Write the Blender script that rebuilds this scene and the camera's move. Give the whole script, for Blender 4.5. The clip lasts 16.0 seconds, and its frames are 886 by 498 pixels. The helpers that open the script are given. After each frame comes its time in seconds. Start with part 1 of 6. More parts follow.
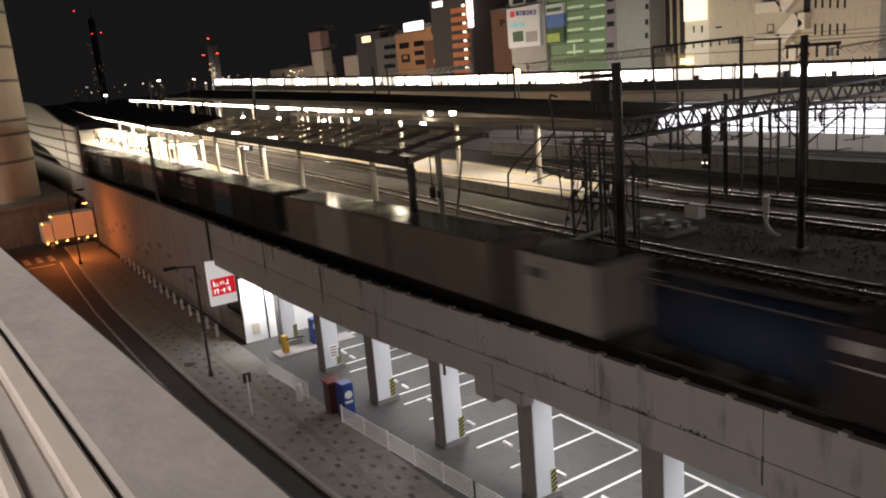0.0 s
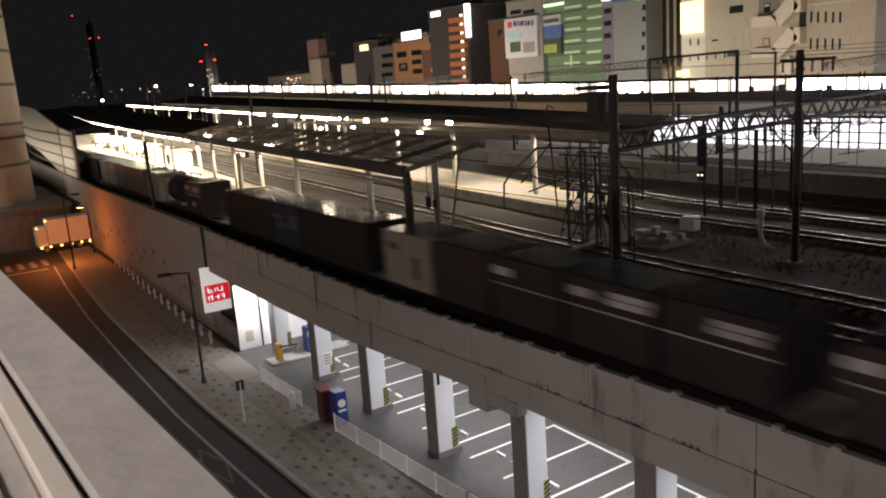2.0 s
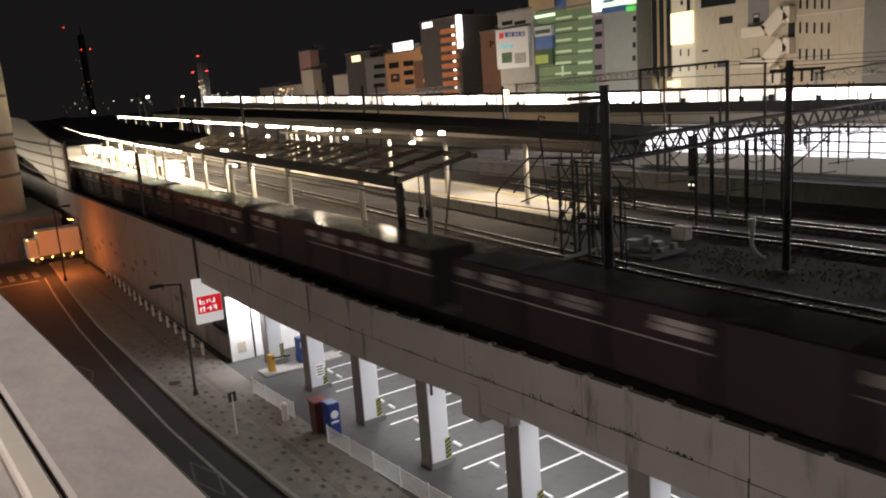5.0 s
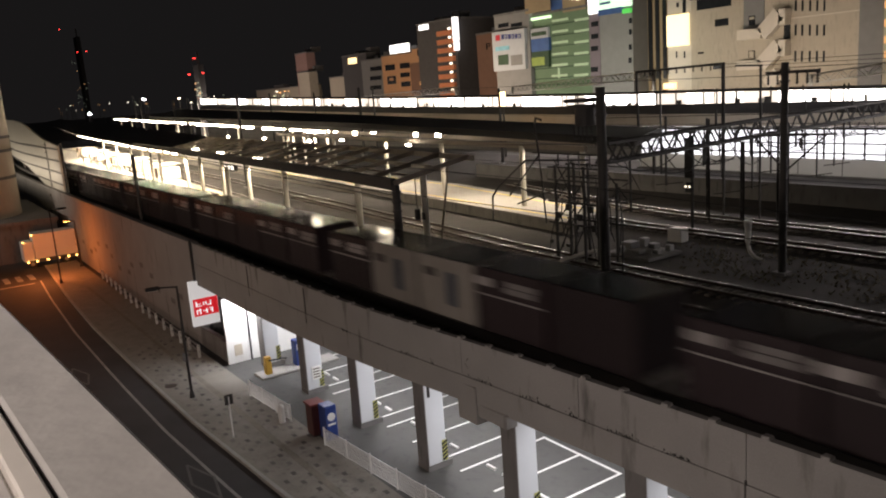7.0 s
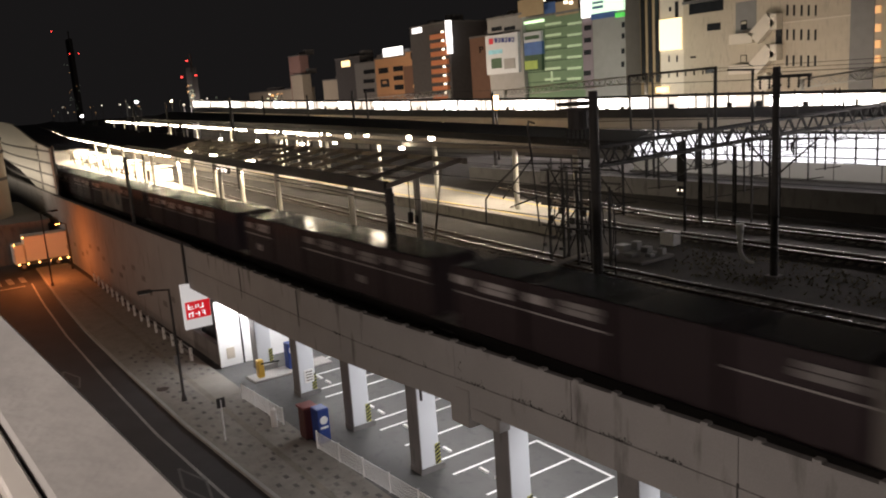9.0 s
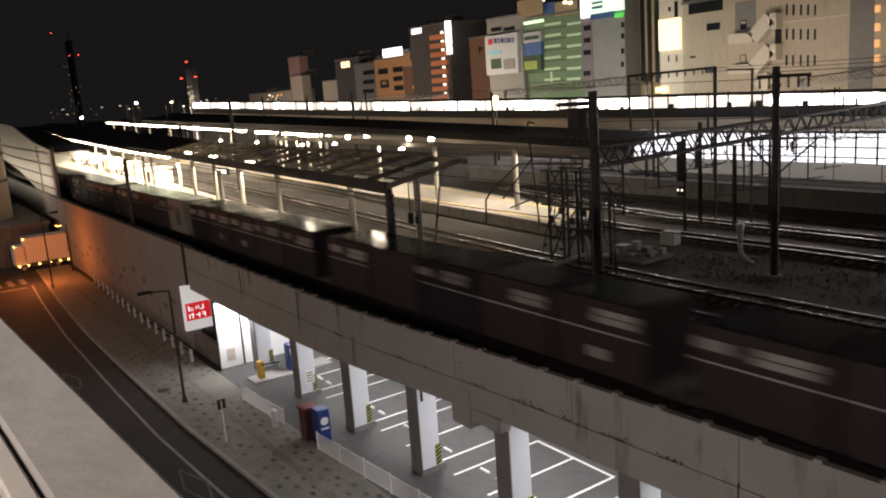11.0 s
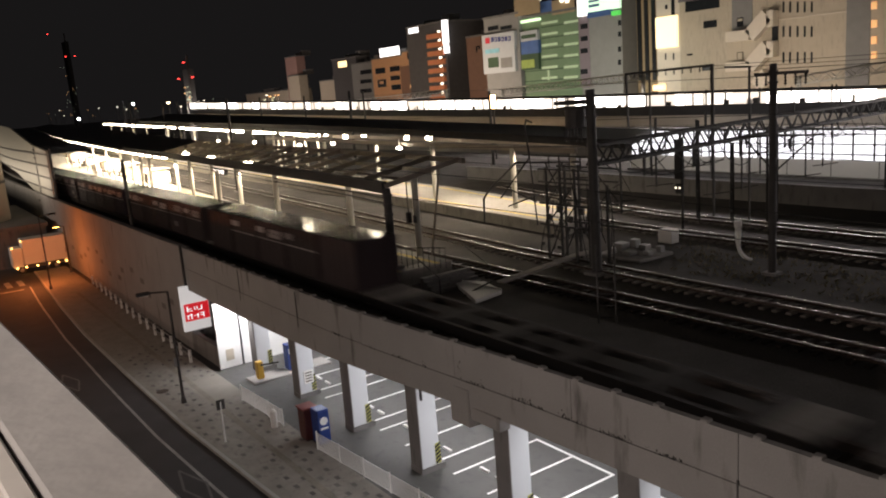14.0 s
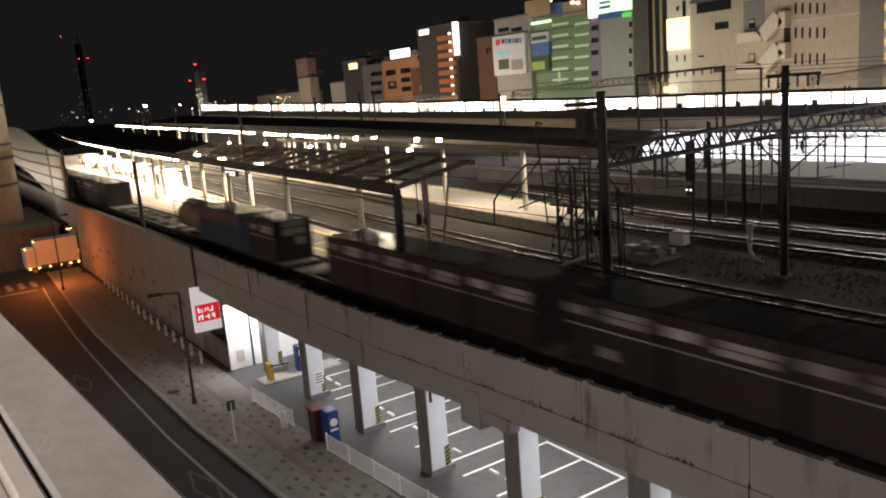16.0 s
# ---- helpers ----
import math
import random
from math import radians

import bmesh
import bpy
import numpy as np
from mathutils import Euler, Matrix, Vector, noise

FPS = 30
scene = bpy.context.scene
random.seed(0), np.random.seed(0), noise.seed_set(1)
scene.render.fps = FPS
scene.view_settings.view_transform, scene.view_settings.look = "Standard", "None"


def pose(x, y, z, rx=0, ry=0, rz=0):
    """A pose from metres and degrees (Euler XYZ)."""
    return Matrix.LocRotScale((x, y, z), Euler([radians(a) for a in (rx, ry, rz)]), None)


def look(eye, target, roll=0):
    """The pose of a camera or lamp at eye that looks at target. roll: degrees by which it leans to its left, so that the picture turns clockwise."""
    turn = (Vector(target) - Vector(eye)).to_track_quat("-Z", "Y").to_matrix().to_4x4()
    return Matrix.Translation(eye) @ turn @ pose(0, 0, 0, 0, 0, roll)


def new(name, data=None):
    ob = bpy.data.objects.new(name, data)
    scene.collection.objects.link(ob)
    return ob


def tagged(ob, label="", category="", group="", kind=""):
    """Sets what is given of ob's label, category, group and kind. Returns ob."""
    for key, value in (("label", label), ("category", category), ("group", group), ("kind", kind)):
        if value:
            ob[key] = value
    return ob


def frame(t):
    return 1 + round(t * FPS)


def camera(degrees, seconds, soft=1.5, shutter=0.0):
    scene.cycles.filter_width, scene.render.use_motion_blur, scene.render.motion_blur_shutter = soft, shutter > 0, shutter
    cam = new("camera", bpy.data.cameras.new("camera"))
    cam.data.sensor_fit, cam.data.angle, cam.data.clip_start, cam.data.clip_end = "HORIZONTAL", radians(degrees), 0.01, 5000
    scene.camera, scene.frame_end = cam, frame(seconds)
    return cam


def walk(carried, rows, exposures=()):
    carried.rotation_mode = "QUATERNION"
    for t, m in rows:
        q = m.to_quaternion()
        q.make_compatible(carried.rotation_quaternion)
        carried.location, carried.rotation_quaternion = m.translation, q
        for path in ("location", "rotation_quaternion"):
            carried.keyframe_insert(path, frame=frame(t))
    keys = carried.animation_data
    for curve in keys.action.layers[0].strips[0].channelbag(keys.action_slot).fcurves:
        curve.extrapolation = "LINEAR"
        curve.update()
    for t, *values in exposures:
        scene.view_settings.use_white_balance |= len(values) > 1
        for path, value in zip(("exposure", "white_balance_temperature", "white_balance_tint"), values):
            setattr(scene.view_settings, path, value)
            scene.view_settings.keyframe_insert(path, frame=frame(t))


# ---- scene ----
cam = camera(58.5, 16.0, soft=2.0, shutter=1.0)
walk(cam, [
    (0.0, pose(0, 0, 16.2225, 76.983, 4.705, 56.392)),
    (0.5, pose(0, 0, 16.2306, 77.034, 4.457, 56.229)),
    (1.0, pose(0, 0, 16.2388, 76.992, 4.221, 56.018)),
    (1.5, pose(0, 0, 16.2469, 77.142, 4.060, 56.004)),
    (2.0, pose(0, 0, 16.2475, 77.601, 3.990, 56.197)),
    (2.5, pose(0, 0, 16.2484, 77.809, 4.006, 56.153)),
    (3.0, pose(0, 0, 16.2491, 77.974, 4.013, 56.010)),
    (3.5, pose(0, 0, 16.2500, 78.179, 4.016, 55.884)),
    (4.0, pose(0, 0, 16.2509, 78.253, 4.062, 55.853)),
    (6.5, pose(0, 0, 16.2559, 78.349, 4.064, 55.300)),
    (7.0, pose(0, 0, 16.2569, 78.427, 4.108, 55.373)),
    (7.5, pose(0, 0, 16.2569, 78.494, 4.124, 55.412)),
    (8.0, pose(0, 0, 16.2566, 78.525, 4.057, 55.273)),
    (8.5, pose(0, 0, 16.2566, 78.556, 3.946, 55.033)),
    (9.0, pose(0, 0, 16.2563, 78.618, 3.932, 54.892)),
    (11.5, pose(0, 0, 16.2591, 78.647, 4.162, 54.914)),
    (12.0, pose(0, 0, 16.2594, 78.616, 4.227, 54.962)),
    (12.5, pose(0, 0, 16.2600, 78.626, 4.246, 54.933)),
    (13.0, pose(0, 0, 16.2600, 78.651, 4.250, 54.797)),
    (13.5, pose(0, 0, 16.2600, 78.569, 4.256, 54.698)),
    (14.0, pose(0, 0, 16.2600, 78.575, 4.409, 54.680)),
    (14.5, pose(0, 0, 16.2603, 78.775, 4.541, 54.882)),
    (15.0, pose(0, 0, 16.2619, 78.778, 4.544, 55.253)),
    (15.5, pose(0, 0, 16.2634, 78.712, 4.480, 55.385)),
    (16.0, pose(0, 0, 16.2650, 78.756, 4.435, 55.420)),
], exposures=[(0.0, 0.0, 6650, 16), (16.0, 0.0, 6650, 16)])

# ---- night sky ----
world = bpy.data.worlds.new("night")
scene.world = world
world.use_nodes = True
world.node_tree.nodes["Background"].inputs["Color"].default_value = (1.0, 0.96, 0.96, 1)
world.node_tree.nodes["Background"].inputs["Strength"].default_value = 0.0085


def lamp_area(name, eye, target, sx, sy, watts, colour=(1, 1, 1)):
    data = bpy.data.lights.new(name, "AREA")
    data.shape, data.size, data.size_y, data.energy, data.color = "RECTANGLE", sx, sy, watts, colour
    ob = new(name, data)
    ob.matrix_world = look(eye, target)
    return ob


def lamp_spot(name, eye, target, watts, colour, angle=120, radius=0.15, blend=0.6):
    data = bpy.data.lights.new(name, "SPOT")
    data.energy, data.color, data.spot_size, data.spot_blend, data.shadow_soft_size = watts, colour, radians(angle), blend, radius
    ob = new(name, data)
    ob.matrix_world = look(eye, target)
    return ob


def lamp_point(name, eye, watts, colour, radius):
    data = bpy.data.lights.new(name, "POINT")
    data.energy, data.color, data.shadow_soft_size = watts, colour, radius
    ob = new(name, data)
    ob.location = eye
    return ob


# unseen lamps added for light from the building from which the view is taken
lamp_area("building_fill_glow", (-16, -4.5, 9.0), (-25, 15, 4), 30, 1.5, 1650, (1.0, 0.87, 0.78))
lamp_area("building_fill_glow", (-56, -4.5, 9.0), (-60, 15, 4), 40, 1.5, 1080, (1.0, 0.77, 0.6))
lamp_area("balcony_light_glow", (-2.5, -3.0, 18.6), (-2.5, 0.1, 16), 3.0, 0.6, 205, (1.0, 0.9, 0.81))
# lamps under the viaduct
for lx in (-43, -36, -30, -24, -18, -12, -5):
    lamp_area("parking_light_glow", (lx, 19.6, 5.3), (lx, 19.6, 0), 1.3, 0.35, 320, (0.98, 0.99, 1.0))
# sodium street lamp by the lorry
lamp_point("sodium_light_glow", (-87.0, 9.7, 3.3), 1450, (1.0, 0.25, 0.055), 0.5)
# fill lamps added to brighten the round tower and the noise wall
lamp_area("tower_fill_glow", (-99.5, -3, 7), (-112, 6, 14), 4, 1, 1300, (1.0, 0.86, 0.7))
lamp_area("noise_wall_fill_glow", (-140, 12.2, 8.4), (-140, 16.4, 12.0), 70, 0.4, 1500, (1.0, 0.88, 0.68))
# station platforms
# extra lamp added under the viaduct to brighten the white shop wall
lamp_area("parking_light_glow", (-45.7, 16.0, 4.3), (-47.4, 15.8, 1.5), 1.3, 0.3, 260, (0.95, 0.98, 1.0))
lamp_area("platform_light_glow", (-47, 24.0, 10.4), (-47, 24.0, 0), 8, 0.4, 560, (1.0, 0.86, 0.62))
# wash lamp added to brighten the wall of the lower hall
lamp_area("hall_wash_glow", (-20, 61.8, 10.3), (-20, 65, 7.0), 70, 0.3, 420, (1.0, 0.96, 0.9))
for lx, ly, lz in ((-64, 24.6, 10.6), (-84, 25.2, 10.6), (-104, 26.4, 10.7), (-124, 28.0, 10.8), (-146, 30.2, 11.0), (-170, 32.2, 11.2)):
    lamp_area("platform_light_glow", (lx, ly, lz), (lx, ly, 0), 14, 0.4, 1150 if lx > -70 else 2600 if lx > -100 else 5000, (1.0, 0.84, 0.6))
for lx, ly, lz in ((-48, 38.3, 11.3), (-68, 39.6, 11.3), (-90, 41, 11.5), (-115, 42.5, 11.7), (-140, 44, 11.8), (-165, 45.5, 12.0)):
    lamp_area("platform_light_glow", (lx, ly, lz), (lx, ly, 0), 14, 0.4, 1050, (1.0, 0.87, 0.66))
# lamp added along the elevated line's bright platform to brighten the tracks below
lamp_area("elevated_fill_glow", (-40, 73.8, 13.4), (-40, 40, 5), 110, 0.8, 7000, (1.0, 0.93, 0.88))
# unseen area lamps added in place of street lighting before the town facades
for lx, lw, lc in ((-300, 19000, (1.0, 0.85, 0.75)), (-215, 9000, (1.0, 0.8, 0.6)), (-150, 8500, (1.0, 0.82, 0.62)), (-105, 4500, (0.97, 0.98, 0.82)), (-68, 2900, (1.0, 0.86, 0.7))):
    lamp_area("facade_fill_glow", (lx, 92, 12), (lx * 1.08, 130, 20), 30, 3, lw, lc)


# ---- materials ----
def mat(name, colour, rough=0.7, metal=0.0, vary=0.25, scale=3.0, fine=40.0, bump=0.15, stain=None, per_object=0.0, stain_at=0.55, spec=0.5, uneven=0.12):
    """A surface with two scales of variation, fine relief and, if given, stains of another colour."""
    m = bpy.data.materials.new(name)
    m.use_nodes = True
    nt = m.node_tree
    n, l = nt.nodes, nt.links
    b = n["Principled BSDF"]
    b.inputs["Roughness"].default_value, b.inputs["Metallic"].default_value, b.inputs["Specular IOR Level"].default_value = rough, metal, spec
    co = n.new("ShaderNodeTexCoord")
    big, small = n.new("ShaderNodeTexNoise"), n.new("ShaderNodeTexNoise")
    big.inputs["Scale"].default_value, small.inputs["Scale"].default_value = scale * 0.3, fine
    big.inputs["Detail"].default_value, small.inputs["Detail"].default_value = 5, 3
    l.new(co.outputs["Object"], big.inputs["Vector"]), l.new(co.outputs["Object"], small.inputs["Vector"])
    add = n.new("ShaderNodeMath")
    add.operation = "ADD"
    l.new(big.outputs["Fac"], add.inputs[0]), l.new(small.outputs["Fac"], add.inputs[1])
    ramp = n.new("ShaderNodeMapRange")
    ramp.inputs["From Min"].default_value, ramp.inputs["From Max"].default_value = 0.6, 1.4
    ramp.inputs["To Min"].default_value, ramp.inputs["To Max"].default_value = 1 - vary, 1 + vary
    l.new(add.outputs[0], ramp.inputs["Value"])
    value = ramp.outputs["Result"]
    if per_object:
        info, rnd, mul = n.new("ShaderNodeObjectInfo"), n.new("ShaderNodeMapRange"), n.new("ShaderNodeMath")
        rnd.inputs["To Min"].default_value, rnd.inputs["To Max"].default_value = 1 - per_object, 1 + per_object
        mul.operation = "MULTIPLY"
        l.new(info.outputs["Random"], rnd.inputs["Value"]), l.new(rnd.outputs["Result"], mul.inputs[0]), l.new(value, mul.inputs[1])
        value = mul.outputs[0]
    tint = n.new("ShaderNodeVectorMath")
    tint.operation = "SCALE"
    tint.inputs[0].default_value = colour
    l.new(value, tint.inputs["Scale"])
    out = tint.outputs[0]
    if stain:
        st, sr, mix = n.new("ShaderNodeTexNoise"), n.new("ShaderNodeMapRange"), n.new("ShaderNodeMix")
        mp = n.new("ShaderNodeMapping")
        mp.inputs["Scale"].default_value = (1.6, 1.6, 0.35)
        l.new(co.outputs["Object"], mp.inputs["Vector"]), l.new(mp.outputs[0], st.inputs["Vector"])
        st.inputs["Scale"].default_value, st.inputs["Detail"].default_value = scale * 0.6, 8
        sr.inputs["From Min"].default_value, sr.inputs["From Max"].default_value, sr.inputs["To Max"].default_value = stain_at, stain_at + 0.15, 0.8
        mix.data_type = "RGBA"
        l.new(st.outputs["Fac"], sr.inputs["Value"]), l.new(sr.outputs["Result"], mix.inputs["Factor"])
        l.new(out, mix.inputs["A"])
        mix.inputs["B"].default_value = (*stain, 1)
        out = mix.outputs["Result"]
    l.new(out, b.inputs["Base Color"])
    rr = n.new("ShaderNodeMapRange")
    rr.inputs["To Min"].default_value, rr.inputs["To Max"].default_value = max(0.04, rough - uneven), min(1, rough + uneven)
    l.new(small.outputs["Fac"], rr.inputs["Value"]), l.new(rr.outputs["Result"], b.inputs["Roughness"])
    if bump:
        bp = n.new("ShaderNodeBump")
        bp.inputs["Strength"].default_value, bp.inputs["Distance"].default_value = bump, 0.02
        l.new(small.outputs["Fac"], bp.inputs["Height"]), l.new(bp.outputs[0], b.inputs["Normal"])
    return m


def glow(name, colour, strength):
    m = bpy.data.materials.new(name)
    m.use_nodes = True
    b = m.node_tree.nodes["Principled BSDF"]
    b.inputs["Base Color"].default_value = (*[0.6 * c for c in colour], 1)
    b.inputs["Emission Color"].default_value = (*colour, 1)
    b.inputs["Emission Strength"].default_value = strength
    return m


M = dict(
    asphalt=mat("asphalt", (0.045, 0.045, 0.047), 0.85, vary=0.3, scale=2, fine=60, bump=0.4),
    lot=mat("parking_asphalt", (0.088, 0.087, 0.083), 0.75, vary=0.2, scale=2, fine=50, bump=0.3, stain=(0.06, 0.06, 0.06)),
    paving=mat("paving", (0.23, 0.215, 0.19), 0.8, vary=0.25, scale=4, fine=30, bump=0.3, stain=(0.15, 0.135, 0.12)),
    paver_dark=mat("paver_dark", (0.115, 0.105, 0.098), 0.8, vary=0.25, per_object=0.35),
    kerb=mat("kerb_stone", (0.33, 0.32, 0.30), 0.8, vary=0.2),
    line=mat("road_paint", (0.78, 0.78, 0.76), 0.6, vary=0.12, fine=25),
    line_worn=mat("worn_road_paint", (0.3, 0.3, 0.29), 0.7, vary=0.45, fine=15),
    concrete=mat("viaduct_concrete", (0.27, 0.262, 0.255), 0.85, vary=0.14, scale=1.6, fine=25, bump=0.2, stain=(0.07, 0.065, 0.06), stain_at=0.59),
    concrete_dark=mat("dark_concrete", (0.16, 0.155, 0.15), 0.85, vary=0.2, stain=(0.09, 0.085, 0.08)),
    stain=mat("black_mould", (0.04, 0.038, 0.035), 0.9, vary=0.4),
    pillar=mat("painted_pillar", (0.62, 0.65, 0.68), 0.6, vary=0.07, scale=2, bump=0.08),
    ballast=mat("ballast", (0.06, 0.054, 0.049), 0.95, vary=0.5, scale=1.5, fine=14, bump=1.0),
    sleeper=mat("concrete_sleeper", (0.2, 0.18, 0.16), 0.85, vary=0.25),
    # darker sleeper copy for near tracks, the parapet's shade put into its colour
    sleeper_shaded=mat("shaded_sleeper", (0.05, 0.042, 0.037), 0.9, vary=0.4, spec=0.2),
    rail=mat("rail_steel", (0.45, 0.43, 0.41), 0.28, 1.0, vary=0.15),
    rust=mat("rusty_steel", (0.06, 0.043, 0.035), 0.75, 0.3, vary=0.3),
    platform=mat("platform_paving", (0.34, 0.325, 0.29), 0.8, vary=0.15, scale=2, stain=(0.25, 0.235, 0.205)),
    platform_wall=mat("platform_wall", (0.24, 0.225, 0.2), 0.85, vary=0.25, stain=(0.12, 0.11, 0.1)),
    yellow=mat("tactile_yellow", (0.65, 0.5, 0.16), 0.7),
    steel_dark=mat("dark_painted_steel", (0.045, 0.043, 0.042), 0.6, 0.2, vary=0.3),
    steel_grey=mat("galvanised_steel", (0.3, 0.3, 0.3), 0.5, 0.6, vary=0.2),
    roof=mat("canopy_roof", (0.035, 0.033, 0.032), 0.75, vary=0.3),
    canopy_frame=mat("canopy_frame", (0.26, 0.225, 0.19), 0.65, vary=0.2),
    column=mat("column_paint", (0.5, 0.48, 0.42), 0.55, vary=0.08),
    ledge=mat("ledge_concrete", (0.40, 0.385, 0.37), 0.8, vary=0.12, scale=6, fine=30, bump=0.15, stain=(0.33, 0.32, 0.31)),
    alu=mat("aluminium", (0.68, 0.64, 0.59), 0.4, 0.0, vary=0.1, bump=0.03),
    black=mat("black_rubber", (0.015, 0.015, 0.015), 0.7),
    white=mat("white_paint", (0.78, 0.78, 0.76), 0.5, vary=0.05),
    cream=mat("cream_wall", (0.52, 0.46, 0.37), 0.8, vary=0.1),
    blue=mat("blue_panel", (0.02, 0.05, 0.22), 0.4, vary=0.08),
    guard=mat("guard_yellow", (0.42, 0.42, 0.12), 0.6, vary=0.15),
    yellow_paint=mat("yellow_paint", (0.6, 0.36, 0.05), 0.5, vary=0.1),
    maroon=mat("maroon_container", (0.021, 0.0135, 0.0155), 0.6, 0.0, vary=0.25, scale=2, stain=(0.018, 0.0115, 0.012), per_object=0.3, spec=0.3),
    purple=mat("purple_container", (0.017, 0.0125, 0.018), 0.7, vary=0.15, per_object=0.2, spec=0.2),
    c_white=mat("white_container", (0.22, 0.205, 0.185), 0.6, vary=0.25, scale=2, stain=(0.15, 0.13, 0.11), per_object=0.12),
    c_tan=mat("tan_container", (0.08, 0.068, 0.054), 0.55, vary=0.2, scale=2, stain=(0.2, 0.14, 0.09), per_object=0.15),
    c_cream=mat("cream_tank", (0.2, 0.155, 0.11), 0.5, vary=0.2, scale=2, stain=(0.13, 0.1, 0.075)),
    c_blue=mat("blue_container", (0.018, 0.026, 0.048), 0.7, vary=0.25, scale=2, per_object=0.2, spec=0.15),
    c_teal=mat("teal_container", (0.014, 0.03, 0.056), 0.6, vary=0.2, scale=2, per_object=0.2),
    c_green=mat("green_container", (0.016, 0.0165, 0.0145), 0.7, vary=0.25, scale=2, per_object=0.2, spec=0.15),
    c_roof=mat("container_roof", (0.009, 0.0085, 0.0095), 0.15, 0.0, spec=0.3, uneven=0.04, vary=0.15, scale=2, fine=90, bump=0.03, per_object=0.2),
    c_panel=mat("container_plate", (0.25, 0.235, 0.23), 0.7, vary=0.35, fine=12, per_object=0.4),
    c_letters=mat("faded_letters", (0.035, 0.04, 0.05), 0.7, vary=0.4),
    c_red=mat("faded_red_mark", (0.07, 0.022, 0.02), 0.7, vary=0.3),
    wagon=mat("wagon_frame", (0.05, 0.045, 0.043), 0.7, vary=0.3),
    wagon_end=mat("worn_end_plate", (0.28, 0.26, 0.24), 0.7, vary=0.3, stain=(0.12, 0.11, 0.1)),
)


# ---- mesh helpers ----
def bx(bm, x0, x1, y0, y1, z0, z1):
    v = [bm.verts.new(p) for p in ((x0, y0, z0), (x1, y0, z0), (x1, y1, z0), (x0, y1, z0), (x0, y0, z1), (x1, y0, z1), (x1, y1, z1), (x0, y1, z1))]
    for f in ((3, 2, 1, 0), (4, 5, 6, 7), (0, 1, 5, 4), (1, 2, 6, 5), (2, 3, 7, 6), (3, 0, 4, 7)):
        bm.faces.new([v[i] for i in f])
    return bm


def beam(bm, p, q, w, d):
    """A bar from p to q, w wide and d deep."""
    p, q = Vector(p), Vector(q)
    a = (q - p).normalized()
    side = a.cross(Vector((0, 0, 1)))
    side = side.normalized() if side.length > 1e-3 else Vector((1, 0, 0))
    up = side.cross(a).normalized()
    v = [bm.verts.new(c + side * (sx * w / 2) + up * (sz * d / 2)) for c in (p, q) for sx, sz in ((-1, -1), (1, -1), (1, 1), (-1, 1))]
    for f in ((0, 1, 2, 3), (7, 6, 5, 4), (0, 4, 5, 1), (1, 5, 6, 2), (2, 6, 7, 3), (3, 7, 4, 0)):
        bm.faces.new([v[i] for i in f])
    return bm


def tube(bm, p, q, r, r2=None, n=10):
    p, q = Vector(p), Vector(q)
    r2 = r if r2 is None else r2
    m = Matrix.Translation((p + q) / 2) @ (q - p).to_track_quat("Z", "Y").to_matrix().to_4x4()
    bmesh.ops.create_cone(bm, cap_ends=True, segments=n, radius1=r, radius2=r2, depth=(q - p).length, matrix=m)
    return bm


def cable(bm, pts, r, n=5):
    """One closed tube along a line of points."""
    pts = [Vector(p) for p in pts]
    rings = []
    for i, p in enumerate(pts):
        d = (pts[min(i + 1, len(pts) - 1)] - pts[max(i - 1, 0)]).normalized()
        side = d.cross(Vector((0, 0, 1)))
        side = side.normalized() if side.length > 1e-3 else Vector((1, 0, 0))
        up = side.cross(d)
        rings.append([bm.verts.new(p + side * (r * math.cos(6.2832 * k / n)) + up * (r * math.sin(6.2832 * k / n))) for k in range(n)])
    for r0, r1 in zip(rings, rings[1:]):
        for k in range(n):
            bm.faces.new((r0[k], r0[(k + 1) % n], r1[(k + 1) % n], r1[k]))
    bm.faces.new(rings[0][::-1]), bm.faces.new(rings[-1])
    bmesh.ops.recalc_face_normals(bm, faces=bm.faces[:])
    return bm


def ribbon(bm, near, far, z_top, thick):
    """A slab between two lines of points (x, y[, z]); z_top is used where no z is given."""
    a = [Vector((*p[:2], p[2] if len(p) > 2 else z_top)) for p in near]
    b = [Vector((*p[:2], p[2] if len(p) > 2 else z_top)) for p in far]
    down = Vector((0, 0, -thick))
    rings = [[bm.verts.new(v) for v in (p, q, q + down, p + down)] for p, q in zip(a, b)]
    for r0, r1 in zip(rings, rings[1:]):
        for i in range(4):
            j = (i + 1) % 4
            bm.faces.new((r0[i], r1[i], r1[j], r0[j]))
    bm.faces.new(rings[0]), bm.faces.new(rings[-1][::-1])
    bmesh.ops.recalc_face_normals(bm, faces=bm.faces[:])
    return bm


def part(name, bm, material, parent=None, label="", smooth=False, bevel=0.0):
    me = bpy.data.meshes.new(name)
    if bevel:
        bmesh.ops.bevel(bm, geom=bm.edges[:], offset=bevel, segments=1, affect="EDGES", profile=0.5)
    bm.to_mesh(me)
    bm.free()
    if smooth:
        me.shade_smooth()
    me.materials.append(material)
    ob = new(name, me)
    ob.parent = parent
    if label:
        tagged(ob, label)
    return ob


def box_part(name, dims, material, parent=None, label="", bevel=0.0):
    return part(name, bx(bmesh.new(), *dims), material, parent, label, bevel=bevel)


def thing(name, label, category, group="", kind="", at=(0, 0, 0)):
    ob = new(name)
    ob.location = at
    return tagged(ob, label, category, group, kind)


def structure(name, bm, material, label, category, bevel=0.0):
    return tagged(part(name, bm, material, bevel=bevel), label, category, "", "structure")


def lerp(x, xs, ys):
    return float(np.interp(x, xs, ys))


